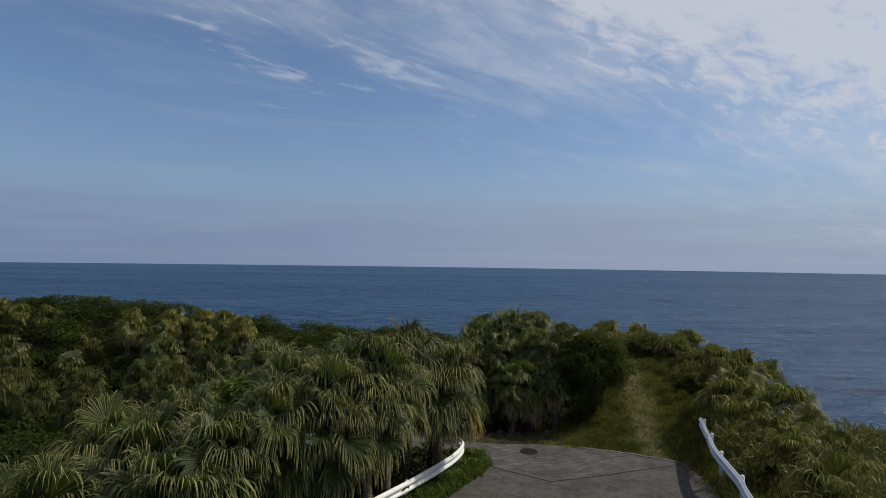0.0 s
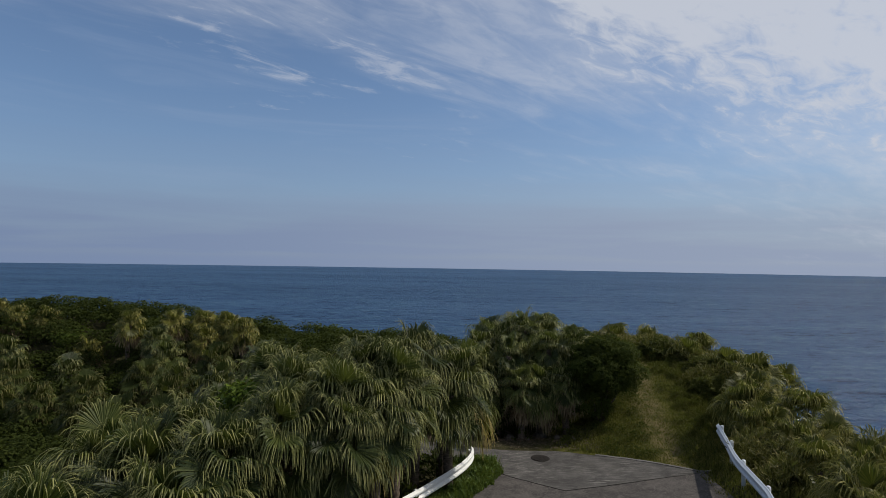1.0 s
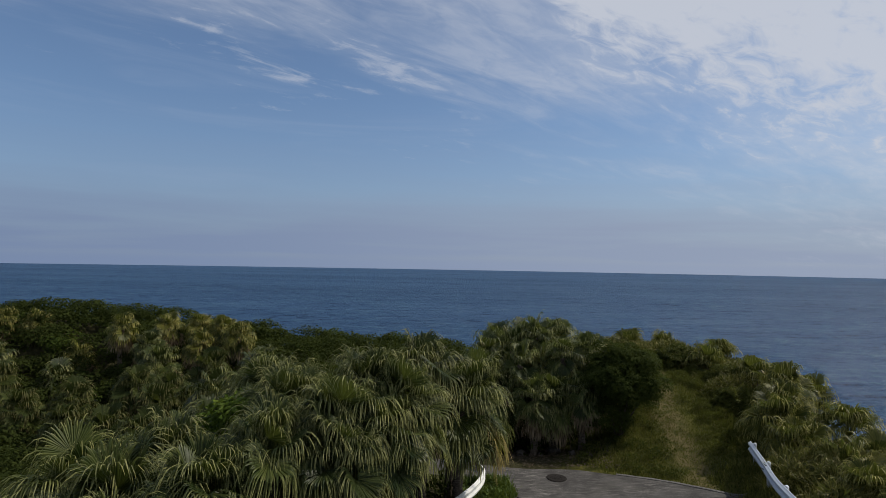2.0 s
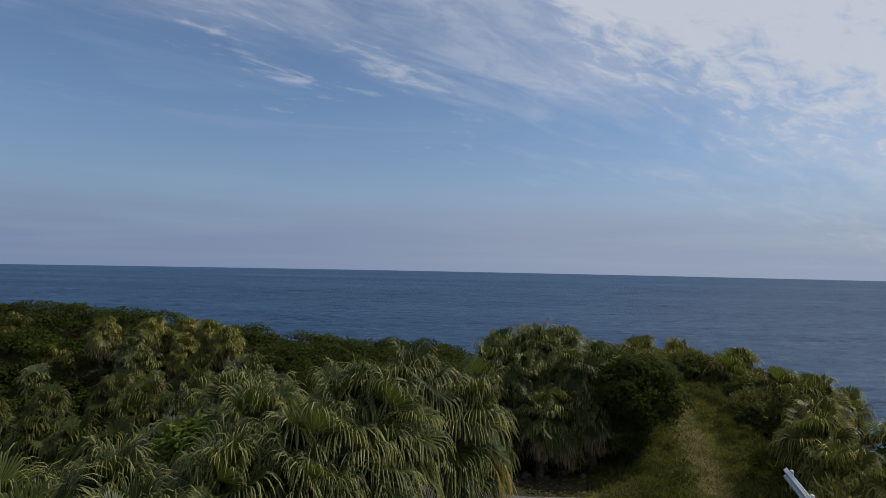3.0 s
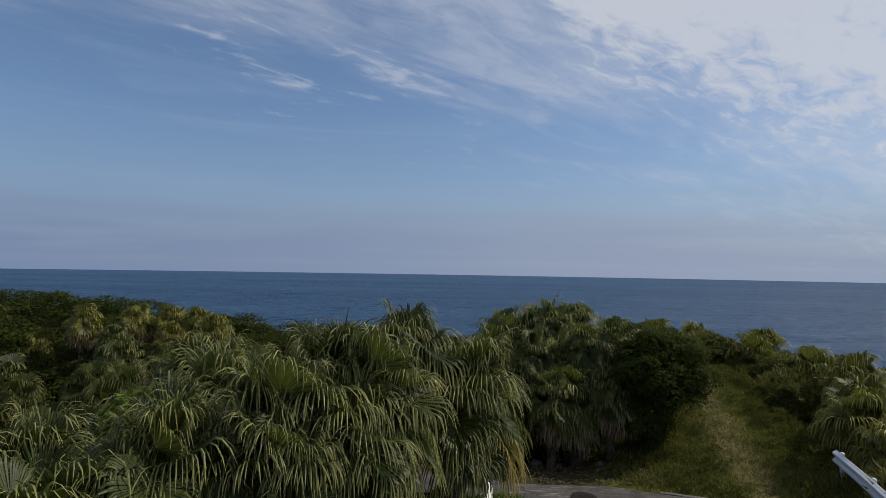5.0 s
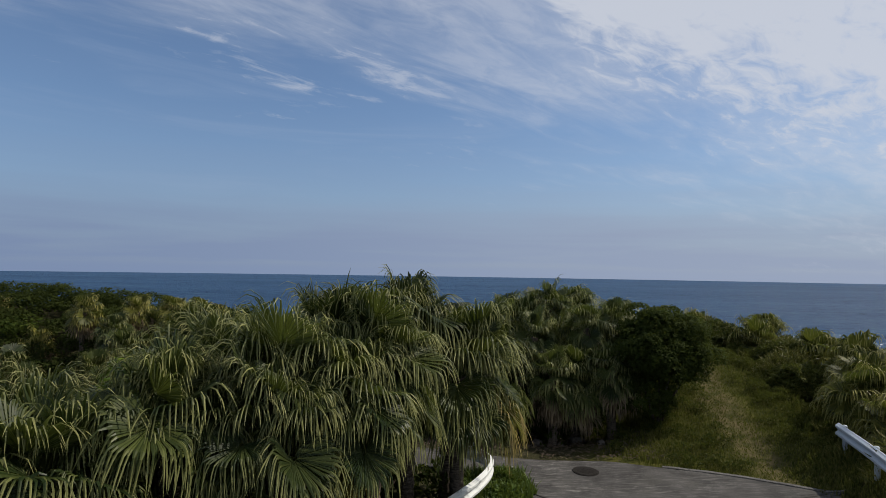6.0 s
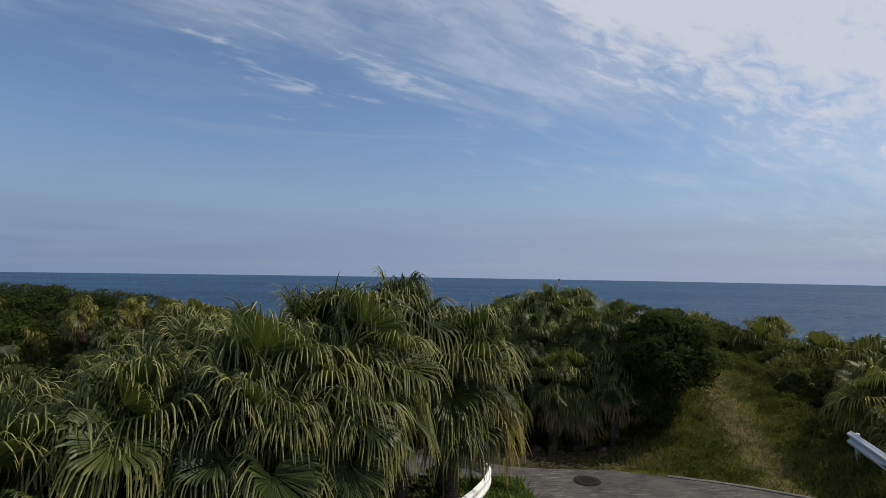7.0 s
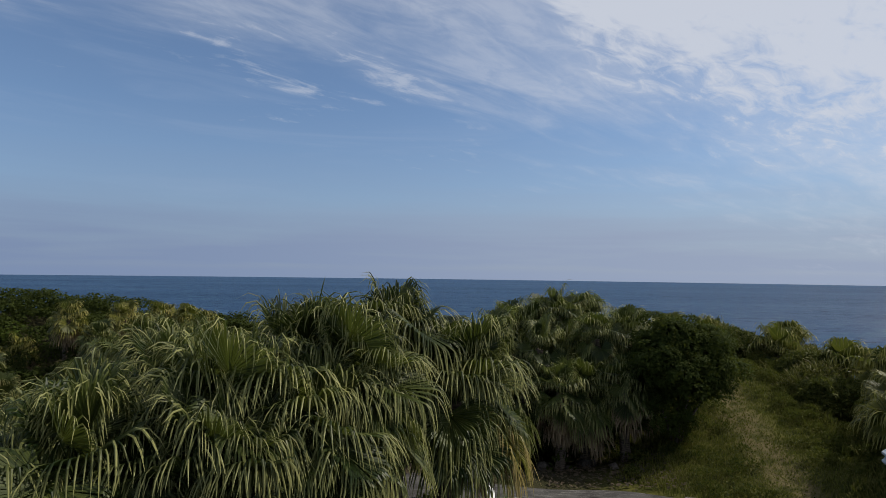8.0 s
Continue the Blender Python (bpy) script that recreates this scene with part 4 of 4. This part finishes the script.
# scrub on the seaward slope, and closing the end of the track
scattered("scrub", spots(7, 260, (9.4, 19, 6, 40), lambda x, y: x > 10.3 + max(0, (y - 21) * 0.33) - max(0, (20 - y) * 0.28) and (x - 9.7) ** 2 + (y - 13.9) ** 2 > 2.4 and not (19 < y < 24.8 and x < 14.2 and x > 9.9 + 0.2 * (y - 19)) or y > 35), 640, 0.28, SCRUB, "tangled yellow-green coastal scrub and tall grass", "scrub", 25, (0.95, 0.95, 0.66), 9.0)
scattered("scrub", spots(8, 80, (9.8, 18, 8, 40), lambda x, y: x > 11 + max(0, (y - 21) * 0.33) - max(0, (20 - y) * 0.25) or y > 34), 420, 0.14, OLIVE, "olive leafy coastal scrub on the slope", "scrub", 26, (0.9, 0.9, 0.66), laid=0.8)


scattered("scrub", spots(9, 80, (7.0, 15.0, 28.0, 38.0), lambda x, y: y > 32.3 + 0.4 * math.sin(2.9 * x) - 1.3 * max(0.0, abs(x - 10.2) - 0.5), 0.55, 1.0, 0.3), 620, 0.34, SCRUB, "tangled coastal scrub closing the end of the track", "scrub", 27, (0.95, 0.95, 0.72), 7.0)


# ---- grass ----
def blades(name, count, keep, box, height, seed, mat, label, width=0.012):
    """Grass blades, two bent triangles each."""
    g = np.random.default_rng(seed)
    x, y = g.uniform(box[0], box[1], count * 3), g.uniform(box[2], box[3], count * 3)
    k = keep(x, y) > g.uniform(0, 1, count * 3)
    x, y = x[k][:count], y[k][:count]
    n = len(x)
    h = height(x, y) * g.uniform(0.5, 1.4, n)
    z = ground(x, y) - 0.02
    a = g.uniform(0, 2 * np.pi, n)
    lean = g.uniform(0.1, 0.8, n) * h
    sx, sy = -np.sin(a) * width, np.cos(a) * width
    P = np.stack([x, y, z], 1)
    S = np.stack([sx, sy, 0 * sx], 1)
    D = np.stack([np.cos(a) * lean, np.sin(a) * lean, h], 1)
    M = P + D * np.array([0.35, 0.35, 0.62])
    V = np.stack([P - S, P + S, M + S * 0.7, M - S * 0.7, P + D], 1).reshape(-1, 3)
    i = np.arange(n) * 5
    F = np.stack([i, i + 1, i + 2, i + 3], 1).tolist() + np.stack([i + 3, i + 2, i + 4], 1).tolist()
    U = np.tile([0.0, 0.0, 0.6, 0.6, 1.0], n)
    return tagged(new(name, mesh_of(name, V, F, mat, U, flat=True)), label, "grass", kind="stuff")


def track_x(y):
    return 8.05 + 0.21 * (y - 21.0)


def back_edge(x):
    """The far edge of the paving."""
    return np.interp(x, (-1, 2, 4, 5.15, 6.75, 8.05, 8.65, 8.8), (22.9, 22.25, 22.1, 21.65, 20.9, 19.9, 19.25, 16.0)) + 0.04


def turf_keep(x, y):
    on = (y > back_edge(x)) & (x > 4.2) & (x < track_x(y) + 4.5) & (y < 37)
    worn = smooth(0.1, 0.7, np.abs(x - track_x(y) + 0.35 * np.sin(y * 1.7))) + 0.6 * (np.sin(3.1 * y + 1.3 * x) * np.sin(2.3 * x - 0.7 * y) > 0.1)
    return on * np.clip(0.55 + 0.45 * worn, 0, 1) * smooth(4.4, 6.6, x + 0.5 * np.sin(2.0 * y))


def turf_height(x, y):
    off = np.abs(x - track_x(y))
    return 0.045 + 0.05 * smooth(0.3, 1.2, off) + 0.11 * smooth(1.6, 3.2, off) * (0.5 + 0.5 * np.sin(x * 2.1 + 1.3 * y) ** 2)


blades("grass", 85000, turf_keep, (4, 16, 16, 37), turf_height, 31, GRASS, "short mown yellow-green grass on the track")


def tall_keep(x, y):
    off = x - track_x(y)
    gap = np.clip(0.45 + 0.42 * (31.2 - y), 0.3, 1.6) + 0.25 * np.sin(2.6 * y) + 0.2 * np.sin(6.1 * y + x)
    east = (off > gap) & (off < 4.2) & (y > 21.5)
    west = (off < -gap) & (off > -3.0) & (y > 27.0)
    end = (y > 31.0 + 0.6 * np.sin(2.3 * x)) & (np.abs(off) < 4)
    return east * smooth(0.0, 1.0, off - gap) + (west | end) * 1.0


blades("grass", 20000, tall_keep, (6, 17, 21, 35), lambda x, y: 0.20 + 0.26 * np.sin(1.7 * x + 2.3 * y) ** 2 * np.sin(2.9 * x - 1.1 * y) ** 2, 34, GRASS, "tall coarse grass at the edge of the track", 0.016)


def rail_x(y):
    return np.interp(y, (12.3, 14.9, 16.5, 17.9, 18.9, 19.8, 20.4), (-3.6, -2.0, -0.95, -0.05, 0.47, 0.75, 0.8))


def road_x(y):
    return np.interp(y, (12, 16.0, 16.9, 18.25, 19.7, 20.9), (-1.5, -0.5, 0.1, 0.95, 1.72, 1.5))


def verge_keep(x, y):
    return ((x > rail_x(y) - 0.6) & (x < road_x(y) + 0.15) & (y < 20.9)) * 1.0


blades("grass", 16000, verge_keep, (-5, 2.2, 11, 21), lambda x, y: 0.22 + 0.10 * np.sin(3 * y) ** 2, 32, WEED, "rank green weeds under the guard rail", 0.02)


def east_keep(x, y):
    return ((x > np.interp(y, (5, 8, 12.8, 16.2, 17.4, 20), (6.2, 6.4, 7.05, 7.8, 8.05, 8.35))) & (x < 11.0) & (y < 21)) * 1.0


blades("grass", 22000, east_keep, (6, 11.2, 6, 21), lambda x, y: 0.12 + 0.25 * smooth(8.8, 10.2, x), 33, GRASS, "rough grass beneath the weathered guard rail", 0.016)


# low leafy weeds on the verge
scattered("weeds", [(float(rail_x(y)) + 0.45 + 0.15 * math.sin(7 * y), y, -0.05, 0.8 + 0.3 * math.sin(5 * y)) for y in np.arange(12.5, 20.6, 0.28)], 420, 0.10, WEED, "low bright green leafy weeds on the verge", "weeds", 41, (0.42, 0.42, 0.20), 1.6, 6)


scattered("weeds", [(x, y, gz(x, y) - 0.05, q) for x, y, _, q in spots(16, 210, (8.5, 14.5, 21.5, 32.0), lambda x, y: x - track_x(y) > 1.0 + 0.4 * math.sin(2.1 * y) and x - track_x(y) < 3.6, 0.5, 1.0)], 260, 0.09, OLIVE, "low green herbs and coarse weeds beside the track", "weeds", 42, (0.42, 0.42, 0.24), 2.2, 6)


scattered("weeds", [(x, y, gz(x, y) - 0.04, q) for x, y, _, q in spots(17, 130, (4.8, 8.6, 21.0, 28.0), lambda x, y: y > float(back_edge(x)) + 0.3 and x - track_x(y) < -0.5 and noise.noise(Vector((x * 0.8, y * 0.8, 3.0))) > -0.05, 0.5, 1.0)], 150, 0.08, OLIVE, "low leafy weeds in the grass below the shrub", "weeds", 43, (0.34, 0.34, 0.16), 2.2, 5)


def build_litter():
    g = np.random.default_rng(51)
    n = 2600
    x, y = g.uniform(-1.5, 6.0, n), g.uniform(21.9, 26.5, n)
    k = y > back_edge(x) - 0.25 * g.uniform(0, 1, n) ** 2
    x, y = x[k], y[k]
    n = len(x)
    a, l = g.uniform(0, 2 * np.pi, n), g.uniform(0.04, 0.16, n)
    w = l * g.uniform(0.15, 0.4, n)
    P = np.stack([x, y, ground(x, y) + 0.03 + g.uniform(0, 0.03, n)], 1)
    A = np.stack([np.cos(a) * l, np.sin(a) * l, g.uniform(-0.2, 0.4, n) * l], 1)
    S = np.stack([-np.sin(a) * w, np.cos(a) * w, g.uniform(-0.3, 0.3, n) * w], 1)
    V = np.stack([P, P + A * 0.5 - S, P + A, P + A * 0.5 + S], 1).reshape(-1, 3)
    F = (np.arange(n)[:, None] * 4 + np.arange(4)[None, :]).tolist()
    tagged(new("leaf_litter", mesh_of("leaf_litter", V, F, LITTER, np.tile([0.0, 0.5, 1.0, 0.5], n), flat=True)), "dry brown fallen leaves at the road's edge", "leaf litter", kind="stuff")


build_litter()


# ---- small things ----
def build_delineator(x, y):
    root = new("delineator_post")
    root.location = (x, y, gz(x, y))
    vs, fs = tube([(0, 0, -0.1), (0, 0, 0.86), (0, 0, 0.88)], [0.03, 0.03, 0.02], 12)
    part("pole", mesh_of("pole", vs, fs, WHITE), root)
    bm = bmesh.new()
    bmesh.ops.create_cone(bm, cap_ends=True, segments=24, radius1=0.06, radius2=0.06, depth=0.03)
    bmesh.ops.bevel(bm, geom=bm.edges[:], offset=0.006, segments=2, affect="EDGES")
    bmesh.ops.rotate(bm, verts=bm.verts, cent=(0, 0, 0), matrix=Matrix.Rotation(radians(90), 3, "X"))
    part("reflector", bm_mesh("reflector", bm, WHITE, True), root, pose(0, -0.03, 0.92))
    tagged(root, "white roadside delineator post with round reflector", "road marker")


build_delineator(0.42, 20.75)


def build_rock(x, y, size, seed):
    r = random.Random(seed)
    bm = bmesh.new()
    bmesh.ops.create_icosphere(bm, subdivisions=3, radius=1.0)
    for v in bm.verts:
        k = 1 + 0.35 * noise.noise(v.co * 1.4 + Vector((seed, 0, 0))) + 0.12 * noise.noise(v.co * 4)
        v.co = Vector((v.co.x * size, v.co.y * size * 0.8, v.co.z * size * 0.7)) * k
    ob = new("rock", bm_mesh("rock", bm, ROCK))
    ob.location = (x, y, gz(x, y) + size * 0.25)
    tagged(ob, "rough grey rock lying at the road's edge", "rock", "rocks at the road's edge")


for i, (x, y, s) in enumerate([(4.05, 25.2, 0.28), (4.6, 24.2, 0.14), (5.1, 23.4, 0.10), (3.4, 24.6, 0.12), (2.7, 24.9, 0.22)]):
    build_rock(x, y, s, i + 2)
